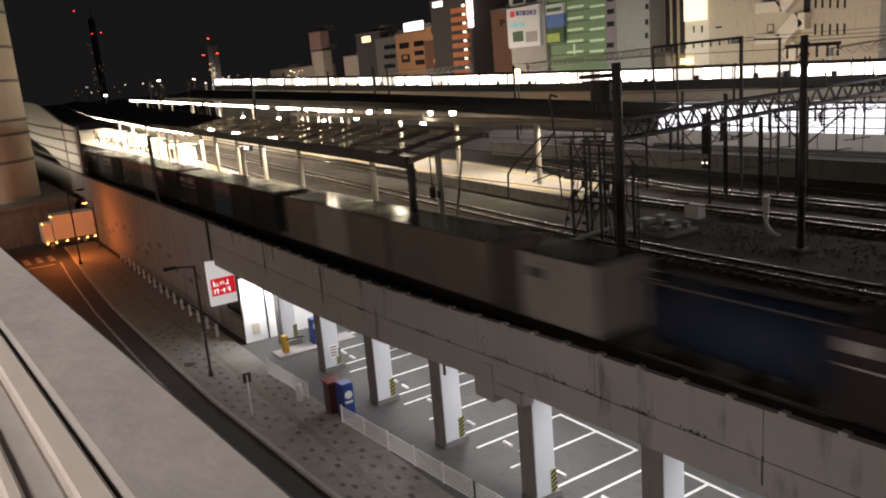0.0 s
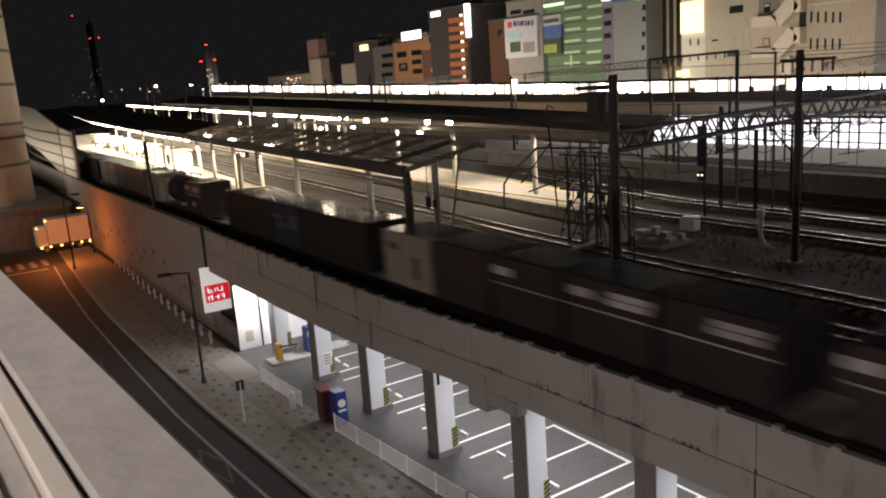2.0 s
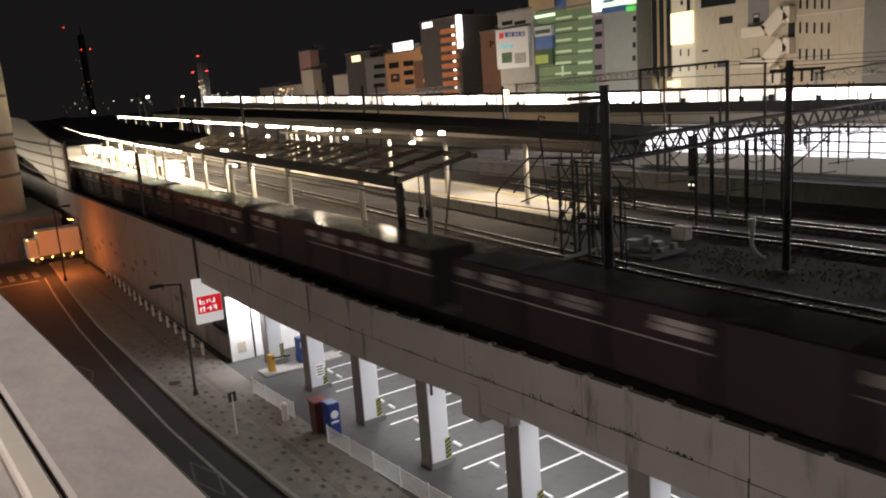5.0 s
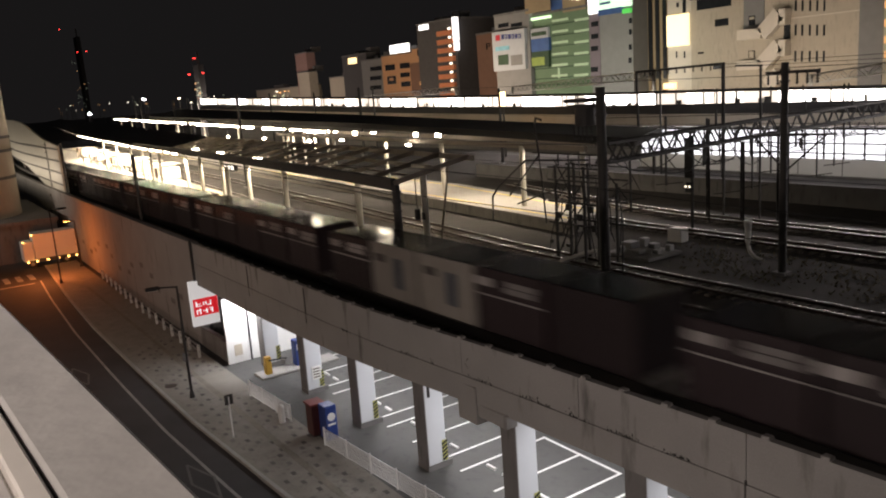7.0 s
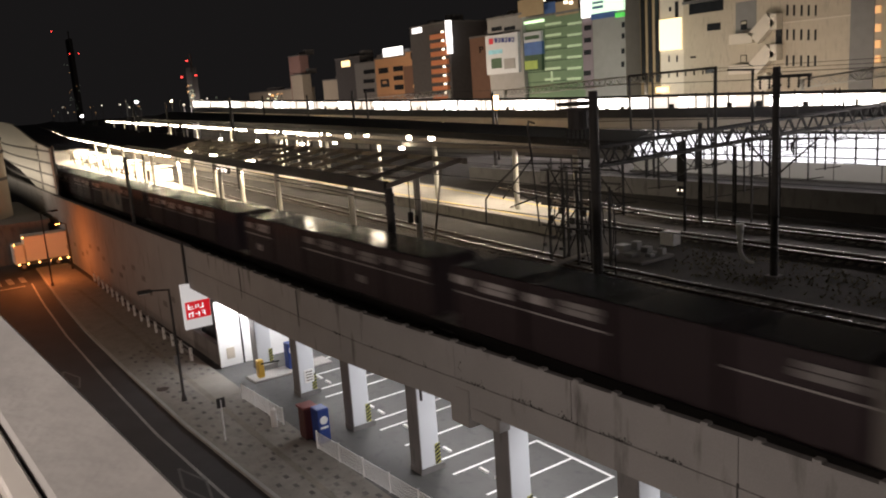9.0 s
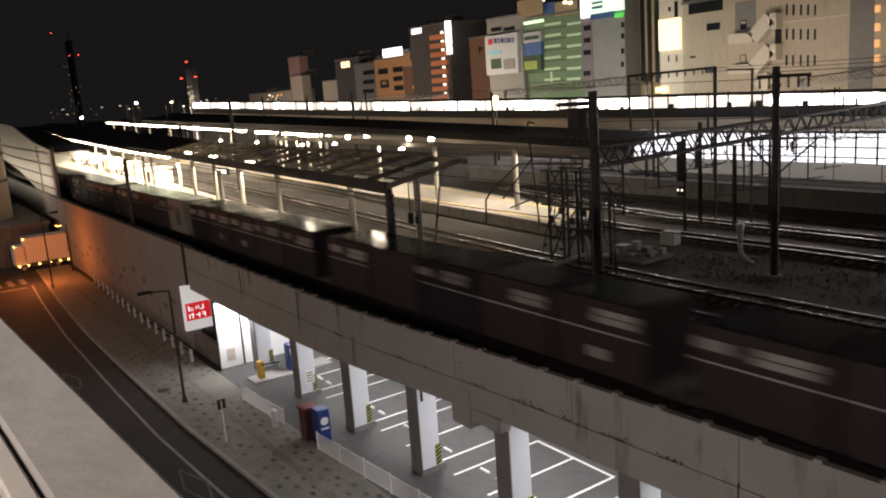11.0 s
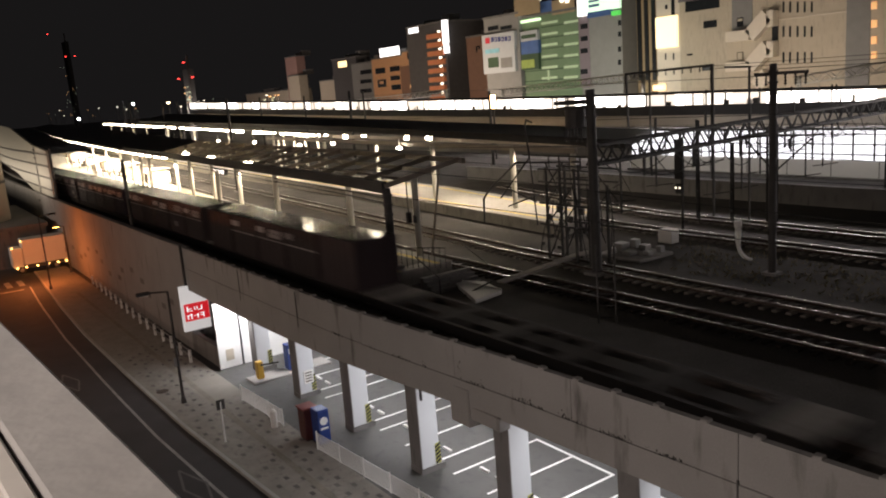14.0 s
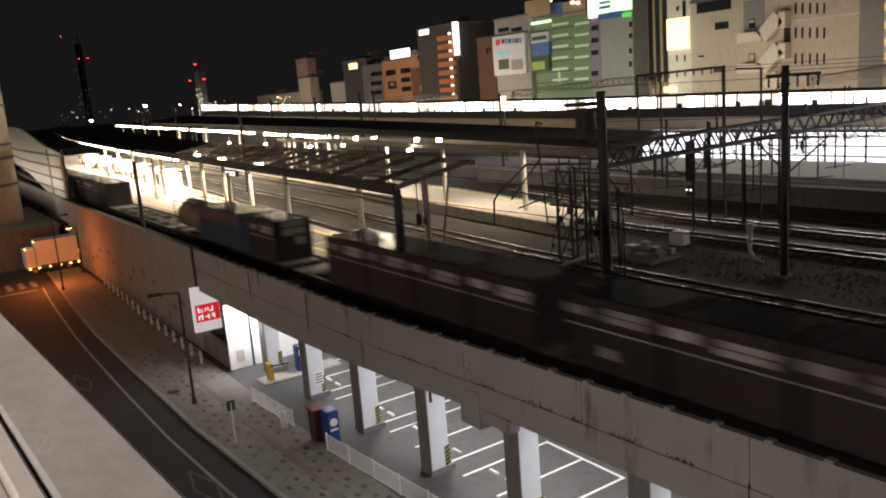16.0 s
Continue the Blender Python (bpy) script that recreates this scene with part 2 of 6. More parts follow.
def facade_y(x):
    return lerp(x, (-160, -120, -95, -30, -20, -11, 0, 20), (15.6, 15.2, 15.0, 15.06, 15.75, 16.15, 16.5, 17.0))


def kerb_y(x):
    return lerp(x, (-95, -78, -64, -50, -40, -30, -20, 0), (11.2, 10.35, 10.0, 10.05, 10.2, 10.7, 11.3, 12.4))


def track_y(x):
    return lerp(x, (-700, -330, -180, -120, 60), (69.4, 32.4, 20.57, 18.32, 18.32))


# ---- ground, road and pavement ----
structure("ground", bx(bmesh.new(), -2500, 1500, -1500, 2500, -0.6, -0.06), M["asphalt"], "dark asphalt ground of the town", "ground")
structure("road", bx(bmesh.new(), -180, 40, -1.0, 10.6, -0.055, 0.0), M["asphalt"], "dark asphalt street beside the railway viaduct", "road")
xs = list(range(-96, 4, 4))
pave_near = [(x, kerb_y(x) + 0.18) for x in xs]
structure("pavement", ribbon(bmesh.new(), pave_near, [(x, 14.42) for x in xs], 0.13, 0.18), M["paving"], "pale stone pavement with dark accent pavers", "pavement")
structure("kerb", ribbon(bmesh.new(), [(x, kerb_y(x)) for x in xs], [(x, kerb_y(x) + 0.176) for x in xs], 0.15, 0.2), M["kerb"], "grey granite kerb along the street", "kerb")
structure("parking_floor", bx(bmesh.new(), -47.2, 25, 14.43, 29.5, -0.05, 0.12), M["lot"], "smooth grey asphalt floor of the parking lot", "floor")
lines = thing("road_marking", "worn white edge line along the dark street", "road marking", kind="structure")
bm = bmesh.new()
ribbon(bm, [(x, kerb_y(x) - 1.35 + 0.1 * math.sin(x * 0.05)) for x in xs[2:]], [(x, kerb_y(x) - 1.2 + 0.1 * math.sin(x * 0.05)) for x in xs[2:]], 0.006, 0.01)
part("edge_line", bm, M["line_worn"], lines)
for i in range(7):
    part("crossing_stripe", bx(bmesh.new(), -92.5, -89.2, 2.0 + i * 1.15, 2.55 + i * 1.15, -0.003, 0.006), M["line_worn"], lines)
faint = mat("faint_road_paint", (0.12, 0.12, 0.118), 0.8, vary=0.45, fine=12)
for cx, cy in ((-52.8, 7.05), (-33.2, 8.6)):
    bm = bmesh.new()
    for a, b in (((cx - 2.1, cy - 0.1), (cx, cy + 0.5)), ((cx, cy + 0.5), (cx + 2.1, cy + 0.1)), ((cx + 2.1, cy + 0.1), (cx, cy - 0.5)), ((cx, cy - 0.5), (cx - 2.1, cy - 0.1))):
        beam(bm, (*a, 0.003), (*b, 0.003), 0.12, 0.006)
    part("diamond_mark", bm, faint, lines)
part("stop_line", bx(bmesh.new(), -87.3, -86.9, 1.0, 9.0, -0.003, 0.006), M["line_worn"], lines)

# ---- parking bays ----
bays = thing("parking_bay_lines", "bright white painted parking bay lines", "road marking", kind="structure")
bay_z = (0.12, 0.126)
for x0 in (-44.1, -38.1, -32.2, -26.05, -20.1, -14.1, -8.1):
    for dx in (0.0, 2.33, 4.68):
        box_part("bay_line", (x0 + dx, x0 + dx + 0.13, 17.45, 22.15, *bay_z), M["line"], bays)
    box_part("bay_back_line", (x0, x0 + 4.81, 22.151, 22.29, *bay_z), M["line"], bays)
for x0 in (-44.1, -38.1, -32.2, -26.05, -20.1, -14.1, -8.1):
    for dx in (0.45, 1.55, 2.75, 3.85):
        ws = thing("wheel_stop", "short white concrete wheel stop in a parking bay", "wheel stop", "wheel stops in the parking bays", at=(x0 + dx, 18.6, 0.12))
        part("block", bx(bmesh.new(), 0.0, 0.58, -0.07, 0.07, 0, 0.1), M["line"], ws, bevel=0.02)

# ---- railway viaduct ----
via = thing("viaduct", "grey concrete railway viaduct on square pillars", "viaduct", kind="structure")
vx = [-52.6, -48, -44, -40, -36, -32, -28, -24, -20, -16, -12, -8, -4, 0, 6, 14, 24]


def low_z(x):
    return lerp(x, (-40, -36.6, -30.8, -25.6, -19.6, -14), (4.4, 4.46, 4.63, 4.83, 4.93, 4.9))


def facade(bm, x_list, z0, z1, front, back):
    rings = []
    for x in x_list:
        y, b = facade_y(x), z0(x) if callable(z0) else z0
        rings.append([bm.verts.new(p) for p in ((x, y + front, b), (x, y + front, z1), (x, y + back, z1), (x, y + back, b))])
    for r0, r1 in zip(rings, rings[1:]):
        for i in range(4):
            bm.faces.new((r0[i], r1[i], r1[(i + 1) % 4], r0[(i + 1) % 4]))
    bm.faces.new(rings[0]), bm.faces.new(rings[-1])
    bmesh.ops.recalc_face_normals(bm, faces=bm.faces[:])
    return bm


part("edge_girder", facade(bmesh.new(), vx, low_z, 5.88, 0.0, 0.55), M["concrete"], via)
joints = [-52.6, -42.6, -35.0, -28.8, -22.63, -16.9, -11.2, -5.5, 1.0, 8, 16, 24]
for a, b in zip(joints, joints[1:]):
    mid = [a + 0.012, *[x for x in vx if a + 0.5 < x < b - 0.5], b - 0.012]
    part("parapet_panel", facade(bmesh.new(), mid, 5.9, 7.27, 0.02, 0.24), M["concrete"], via)
for i in range(52):
    x = -54.2 + i * 1.5
    y = facade_y(x)
    box_part("parapet_block", (x - 0.13, x + 0.13, y + 0.03, y + 0.27, 7.2, 7.345), M["concrete"], via, bevel=0.03)
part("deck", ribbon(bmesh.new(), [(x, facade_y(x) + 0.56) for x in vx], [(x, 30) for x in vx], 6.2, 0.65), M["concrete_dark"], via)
for k in range(-2, 8):
    x = -32.85 + 6.05 * k
    if x < -47 or x > 12:
        continue
    pl = part("pillar", bx(bmesh.new(), x - 0.85, x, 16.42, 17.36, 0.36, 5.56), M["pillar"], via, bevel=0.03)
    # thin dark plate puts the shade of the pillar's street side into colour
    box_part("street_face", (x - 0.84, x - 0.01, 16.395, 16.43, 0.37, 5.5), M["concrete_dark"], pl, "dark face plate in the shade colour of the street side")
    box_part("pillar_foot", (x - 0.87, x + 0.02, 16.38, 17.62, 0.1, 0.36), M["concrete_dark"], pl)
    part("pillar", bx(bmesh.new(), x - 0.85, x, 24.4, 25.6, 0.1, 5.56), M["pillar"], via, bevel=0.03)
    guard = box_part("corner_guard", (x - 0.2, x + 0.028, 17.14, 17.388, 0.42, 1.35), M["guard"], pl)
    for j in range(5):
        z = 0.46 + j * 0.18
        part("guard_stripe", beam(bmesh.new(), (x + 0.03, 17.13, z), (x + 0.03, 17.39, z + 0.14), 0.008, 0.1), M["black"], guard)
# the solid walled stretch of the viaduct beyond the shop
wx = [-160, -140, -120, -108, -95, -80, -66, -52.64]
part("side_wall", facade(bmesh.new(), wx, 0.0, 7.28, 0.0, 0.5), M["concrete"], via)
for i in range(14):
    x = -57 - i * 2.7 + 0.7 * math.sin(i * 2.3)
    part("wall_patch", bx(bmesh.new(), x - 0.55, x + 0.5, facade_y(x) - 0.015, facade_y(x) + 0.1, 2.6 + 0.8 * math.sin(i * 5.1), 3.0 + 0.8 * math.sin(i * 5.1)), M["concrete_dark"], via)
part("joint_cable", tube(bmesh.new(), (-52.7, facade_y(-52.7) - 0.08, 3.6), (-52.7, facade_y(-52.7) - 0.08, 7.45), 0.09, n=8), M["steel_dark"], via)
for jx, ja, jb in ((-42.6, 5.4, 7.2), (-35.0, 5.4, 7.2), (-11.2, 5.2, 6.0)):
    part("joint_strip", bx(bmesh.new(), jx - 0.03, jx + 0.03, facade_y(jx) - 0.012, facade_y(jx) + 0.03, ja, jb), M["steel_dark"], via)
nw = thing("noise_wall", "pale ribbed wall along the far viaduct edge", "wall", kind="structure")
nwx = [-330, -260, -190, -150, -134, -113.5, -103]
nwy = [33, 26.0, 18.8, 16.4, 15.8, 15.55, 15.5]
nwz = [16.2, 16.2, 16.2, 16.0, 15.6, 13.3, 12.7]
part("wall_face", ribbon(bmesh.new(), list(zip(nwx, nwy, nwz)), [(x, y + 0.3, z) for x, y, z in zip(nwx, nwy, nwz)], 0, 6.6), M["column"], nw)
for z in (8.2, 9.6, 11.0, 12.4):
    part("rib", ribbon(bmesh.new(), [(x, y - 0.08) for x, y in zip(nwx, nwy)], [(x, y - 0.01) for x, y in zip(nwx, nwy)], z, 0.18), M["concrete_dark"], nw)
structure("embankment", bx(bmesh.new(), -660, -52.66, 15.8, 75, -0.05, 6.2), M["concrete_dark"], "solid concrete railway embankment", "embankment")
structure("embankment", bx(bmesh.new(), -52.66, 200, 30.01, 70, -0.05, 6.2), M["concrete_dark"], "solid concrete railway embankment", "embankment")
structure("embankment", bx(bmesh.new(), 24.02, 500, 17.0, 30.0, -0.05, 6.2), M["concrete_dark"], "solid concrete railway embankment", "embankment")
bed_x = [-660, -160, *wx[1:-1], *vx, 500]
structure("ballast", ribbon(bmesh.new(), [(x, facade_y(x) + 0.52) for x in bed_x], [(x, 75 if x < -600 else 70) for x in bed_x], 6.34, 0.139), M["ballast"], "dark brown stone track ballast", "ballast")


# ---- tracks ----
def track(name, centre, x0, x1, step_sleeper=0.62, fine_from=-60, wood="sleeper", top=6.6):
    t = thing(name, "railway track with steel rails on concrete sleepers", "railway track", kind="structure")
    pts = list(np.arange(x0, x1 + 0.1, 4.0))
    for off in (-0.535, 0.535):
        bm = bmesh.new()
        ribbon(bm, [(x, centre(x) + off - 0.034) for x in pts], [(x, centre(x) + off + 0.034) for x in pts], top, 0.05)
        part("rail_head", bm, M["rail"], t, "worn shiny steel rail")
        bm = bmesh.new()
        ribbon(bm, [(x, centre(x) + off - 0.06) for x in pts], [(x, centre(x) + off + 0.06) for x in pts], top - 0.052, 0.11)
        part("rail_web", bm, M["rust"], t)
    bm = bmesh.new()
    for x in np.arange(max(x0, fine_from), min(x1, 60), step_sleeper):
        bx(bm, x - 0.11, x + 0.11, centre(x) - 1.0, centre(x) + 1.0, 6.3, top - 0.09 if top < 6.5 else 6.44)
    tagged(part("sleepers", bm, M[wood], t), kind="stuff")
    return t


def track_b(x):
    return lerp(x, (-300, -180, -100, -66, -36, -25, 60), (46.0, 38.5, 34.6, 32.2, 29.8, 29.35, 29.35))


def track_c(x):
    return lerp(x, (-300, -100, -60, -37, 60), (50, 47.5, 44, 39.1, 39.1))


def track_p(x):
    return lerp(x, (-160, -100, -64, -51, -42, 60), (35.2, 30.3, 27.3, 26.15, 25.65, 25.65))


track("railway_track", track_y, -640, 480, fine_from=-50, wood="sleeper_shaded", top=6.45)
track("railway_track", track_p, -150, 60, fine_from=-70, wood="sleeper_shaded")
track("railway_track", track_b, -200, 60, fine_from=-75)
track("railway_track", track_c, -80, 60, fine_from=-50)
track("railway_track", lambda x: track_c(x) + 4.6, -60, 60, fine_from=-50)

# ---- platforms ----
px1 = [-240, -180, -140, -100, -64, -51, -42, -34.3]
p1 = thing("platform", "lit station platform with pale paving and yellow edge", "platform", kind="structure")
p1n = [(x, track_y(x) + lerp(x, (-100, -34), (1.5, 1.55))) for x in px1]


def p1_far(x):
    return lerp(x, (-240, -180, -140, -100, -64, -51, -42, -33), (40.5, 36.5, 32.0, 28.7, 25.7, 24.5, 24.05, 24.0))


p1f = [(x, p1_far(x)) for x in px1]
part("platform_body", ribbon(bmesh.new(), p1n, p1f, 7.08, 0.9), M["platform_wall"], p1)
part("platform_top", ribbon(bmesh.new(), [(x, y - 0.05) for x, y in p1n], [(x, y + 0.05) for x, y in p1f], 7.16, 0.076), M["platform"], p1)
part("edge_strip", ribbon(bmesh.new(), [(x, y + 0.7) for x, y in p1n], [(x, y + 1.0) for x, y in p1n], 7.166, 0.01), M["yellow"], p1)
part("edge_strip", ribbon(bmesh.new(), [(x, y - 1.0) for x, y in p1f], [(x, y - 0.7) for x, y in p1f], 7.166, 0.01), M["yellow"], p1)
xs_ = [-76, -70, -63.4, -55.8, -45, -35.2]
part("asphalt_patch", ribbon(bmesh.new(), [(x, track_y(x) + 2.65) for x in xs_], [(x, p1_far(x) - 1.15) for x in xs_], 7.167, 0.006), mat("platform_asphalt", (0.12, 0.112, 0.095), 0.85, vary=0.3, scale=2, stain=(0.08, 0.075, 0.065)), p1, "dark asphalt strip of the platform")
for x in (-63.4, -55.8, -47.0):
    part("white_line", bx(bmesh.new(), x - 0.09, x + 0.09, 21.0, p1_far(x) - 1.15, 7.168, 7.173), M["line_worn"], p1)
px2 = [-260, -180, -99, -61, -36.9]
p2 = thing("platform", "lit station platform with pale paving and yellow edge", "platform", kind="structure")
p2n = [(-260, 50), (-180, 43.4), (-99, 38.7), (-61, 36.8), (-36.9, 34.8)]
p2f = [(-260, 56), (-180, 49.5), (-99, 45.2), (-61, 43.2), (-38.5, 39.6)]
part("platform_body", ribbon(bmesh.new(), p2n, p2f, 7.08, 0.9), M["platform_wall"], p2)
part("platform_top", ribbon(bmesh.new(), [(x, y - 0.05) for x, y in p2n], [(x, y + 0.05) for x, y in p2f], 7.16, 0.076), M["platform"], p2)
part("edge_strip", ribbon(bmesh.new(), [(x, y + 0.7) for x, y in p2n], [(x, y + 1.0) for x, y in p2n], 7.166, 0.01), M["yellow"], p2)
part("edge_strip", ribbon(bmesh.new(), [(x, y - 1.0) for x, y in p2f], [(x, y - 0.7) for x, y in p2f], 7.166, 0.01), M["yellow"], p2)

# ---- handrail cap of the building from which the view is taken ----
led = thing("handrail", "grey painted balcony handrail with a metal frame beside it", "handrail", kind="structure")
led.rotation_euler = (0, 0, radians(3.1))
part("rail_cap", bx(bmesh.new(), -14, 1.2, 0.079, 0.149, 15.95, 16.01), M["ledge"], led, bevel=0.004)
part("rail_gasket", bx(bmesh.new(), -14, 1.2, 0.0755, 0.0788, 15.94, 16.004), mat("worn_gasket", (0.07, 0.062, 0.056), 0.7, vary=0.3), led)
part("window_frame", bx(bmesh.new(), -14, 1.2, 0.058, 0.0752, 15.9, 16.012), M["alu"], led, bevel=0.002)
part("window_frame", bx(bmesh.new(), -14, 1.2, 0.038, 0.0576, 15.9, 16.0), M["ledge"], led, bevel=0.002)
part("window_frame", bx(bmesh.new(), -14, 1.2, 0.028, 0.0376, 15.9, 16.006), M["alu"], led, bevel=0.002)
part("window_frame", bx(bmesh.new(), -14, 1.2, -0.05, 0.0276, 15.9, 15.99), M["alu"], led, bevel=0.002)
part("balcony_slab", bx(bmesh.new(), -14, 1.2, -6.5, 0.12, 14.6, 14.85), M["concrete"], led)
for i in range(8):
    part("baluster", bx(bmesh.new(), -14 + i * 2.1, -13.95 + i * 2.1, 0.09, 0.13, 14.85, 15.95), M["alu"], led)
structure("building_wall", bx(bmesh.new(), -40, 30, -7, -6.6, -0.05, 40), M["cream"], "pale wall of the building behind the balcony", "wall")


# ---- platform canopies ----
can1 = thing("platform_canopy", "open steel canopy frame with slanting rafters on pale columns", "canopy")
front = [(-300, 42.0, 14.2), (-180, 31.0, 12.2), (-113, 26.6, 11.6), (-96.3, 25.9, 11.5), (-66.9, 23.6, 11.5), (-51.7, 22.4, 11.5), (-42.8, 21.7, 11.5), (-35.35, 20.85, 11.5)]


def front_at(x):
    return lerp(x, [p[0] for p in front], [p[1] for p in front]), lerp(x, [p[0] for p in front], [p[2] for p in front])


for a, b in zip(front[2:], front[3:]):
    part("front_beam", beam(bmesh.new(), a, b, 0.28, 0.6), M["steel_dark"], can1, "dark fascia beam")
for dz in (-0.55, -0.8):
    for a, b in zip(front[2:], front[3:]):
        part("conduit", beam(bmesh.new(), (a[0], a[1], a[2] + dz), (b[0], b[1], b[2] + dz), 0.1, 0.07), M["steel_dark"], can1)
for i in range(18):
    x = -35.4 - i * 3.4
    y, z = front_at(x)
    part("rafter", beam(bmesh.new(), (x, y, z + 0.05), (x - 0.4, y + 5.25, z + 0.88), 0.17, 0.26), M["canopy_frame"], can1)
for dy, w_, d_ in ((1.5, 0.1, 0.12), (3.1, 0.16, 0.2), (5.2, 0.2, 0.3)):
    for a, b in zip(front[3:], front[4:]):
        part("purlin", beam(bmesh.new(), (a[0], a[1] + dy, a[2] + dy * 0.158 - 0.02), (b[0], b[1] + dy, b[2] + dy * 0.158 - 0.02), w_, d_), M["canopy_frame"], can1)
near1 = [p for p in front[:3]] + [(-94, 25.75, 11.5)]
far1 = [(-300, 47.5, 14.9), (-180, 38.6, 13.6), (-113, 32.8, 12.7), (-94, 31.3, 12.35)]
part("solid_roof", ribbon(bmesh.new(), near1, far1, 0, 0.3), M["roof"], can1, "dark solid canopy roof")
part("ceiling", ribbon(bmesh.new(), [(x, y + 0.25, z - 0.304) for x, y, z in near1], [(x, y - 0.2, z - 0.304) for x, y, z in far1], 0, 0.06), M["white"], can1, "pale boarded canopy ceiling")
for x, y in ((-36.9, 23.7), (-42.8, 22.7), (-53.65, 22.6), (-65.6, 24.4), (-63.7, 21.9), (-71.0, 24.0), (-78.5, 24.4), (-86.5, 25.4), (-89.7, 22.6), (-94.0, 24.6), (-104, 25.2), (-115, 26.4), (-130, 27.8), (-145, 29)):
    part("column", tube(bmesh.new(), (x, y, 7.15), (x, y, front_at(x)[1] + (y - front_at(x)[0]) * 0.158 - 0.1), 0.19, n=12), M["column"], can1, "cream painted steel column", smooth=False)

can2 = thing("platform_canopy", "long dark canopy roof over the second platform", "canopy")
c2n = [(-179, 46.0, 14.6), (-75, 39.0, 13.35), (-31.6, 34.9, 12.6)]
c2f = [(-191, 56.0, 15.63), (-89.6, 47.0, 13.79), (-35.4, 41.6, 12.6)]
part("solid_roof", ribbon(bmesh.new(), c2n, c2f, 0, 0.5), M["roof"], can2)
for x, y in ((-55.9, 38.0), (-45.0, 37.7), (-68, 39.6), (-82, 41), (-97, 42), (-38.5, 37.5)):
    part("column", tube(bmesh.new(), (x, y, 7.15), (x, y, 11.6), 0.2, n=12), M["column"], can2, "cream painted steel column")
for a, b in (((-38, 37.3, 11.6), (-100, 41.8, 11.7)), ((-38, 41, 11.6), (-100, 46, 11.7))):
    part("long_beam", beam(bmesh.new(), a, b, 0.25, 0.35), M["canopy_frame"], can2)

tube_glow = glow("platform_tube", (1.0, 0.88, 0.66), 30)
for x, y, z in ((-39.7, 22.55, 11.14), (-48.7, 22.55, 11.14), (-61.8, 23.9, 11.6), (-73.0, 24.7, 11.7), (-83.0, 25.5, 11.7)):
    lampo = thing("platform_light", "bright fluorescent light under the platform canopy", "light", "lights under the platform canopies")
    part("tube", bx(bmesh.new(), x - 0.6, x + 0.6, y - 0.1, y + 0.15, z, z + 0.14), tube_glow, lampo)
    part("casing", bx(bmesh.new(), x - 0.65, x + 0.65, y - 0.15, y + 0.2, z + 0.144, z + 0.22), M["white"], lampo)
    part("hanger", bx(bmesh.new(), x - 0.03, x + 0.03, y, y + 0.06, z + 0.22, front_at(x)[1] + (y - front_at(x)[0]) * 0.158 + 0.1), M["canopy_frame"], lampo)

# rows of lamps under the solid roofs, and added glowing rooms imitating platform glare
for row, (dy, dz) in enumerate(((0.9, -0.5), (2.4, -0.3), (4.0, -0.1))):
    for i in range(34):
        x = -95 - i * 4.1 - row
        y, z = front_at(x)
        lampo = thing("platform_light", "bright fluorescent light under the platform canopy", "light", "lights under the platform canopies")
        part("tube", bx(bmesh.new(), x - 0.7, x + 0.7, y + dy - 0.12, y + dy + 0.12, z + dz - 0.2, z + dz - 0.02), tube_glow, lampo)
rooms = random.Random(21)
# glowing panes made up for the bright blobs along the platform
room_glows = [glow("glare_pane", (1.0, 0.78, 0.48), 0.3), glow("glare_pane", (1.0, 0.84, 0.58), 1.2), glow("glare_pane", (1.0, 0.9, 0.7), 5)]
for x, length in ((-105, 3.5), (-114, 2.5), (-124, 4.5), (-139, 5), (-150, 3), (-163, 6), (-182, 8)):
    y = front_at(x)[0] + 0.9
    rm_ = thing("glare_room", "glowing block added for the glare on the platform", "waiting room", "waiting rooms on the platform")
    u = x - length / 2
    while u < x + length / 2 - 0.3:
        w = min(rooms.uniform(0.35, 1.1), x + length / 2 - u)
        part("glare_pane", bx(bmesh.new(), u + 0.04, u + w - 0.04, y + rooms.uniform(0, 0.5), y + 2.2, 7.5, rooms.uniform(8.4, 9.0)), rooms.choice(room_glows), rm_)
        u += w
    part("base", bx(bmesh.new(), x - length / 2 - 0.1, x + length / 2 + 0.1, y - 0.1, y + 2.3, 7.16, 7.5), M["column"], rm_)
    part("roof", bx(bmesh.new(), x - length / 2 - 0.2, x + length / 2 + 0.2, y - 0.2, y + 2.4, 9.0, 9.15), M["column"], rm_)
    for k in range(int(length) + 1):
        part("mullion", bx(bmesh.new(), x - length / 2 + k - 0.04, x - length / 2 + k + 0.04, y - 0.05, y - 0.005, 7.5, 9.0), M["steel_grey"], rm_)
# dark posts and plates added to break up the glare on the first platform
for i in range(26):
    x = -97 - i * 3.3 + rooms.uniform(-1.2, 1.2)
    y, w = front_at(x)[0] - rooms.uniform(0.2, 1.2), rooms.choice((0.08, 0.1, 0.12, 0.35, 0.6))
    sp = thing("glare_divider", "dark plate on a post, added to break up the platform glare", "sign", "boards on the platform")
    h = rooms.uniform(1.3, 2.6)
    part("post", bx(bmesh.new(), x - 0.05, x + 0.05, y - 0.05, y + 0.05, 7.16, 7.16 + h), M["canopy_frame"], sp)
    part("board", bx(bmesh.new(), x - w, x + w, y - 0.12, y - 0.06, 7.16 + h * rooms.uniform(0.3, 0.7), 7.16 + h), M["canopy_frame"], sp)
small_lamp = glow("platform_spot", (1.0, 0.9, 0.7), 70)
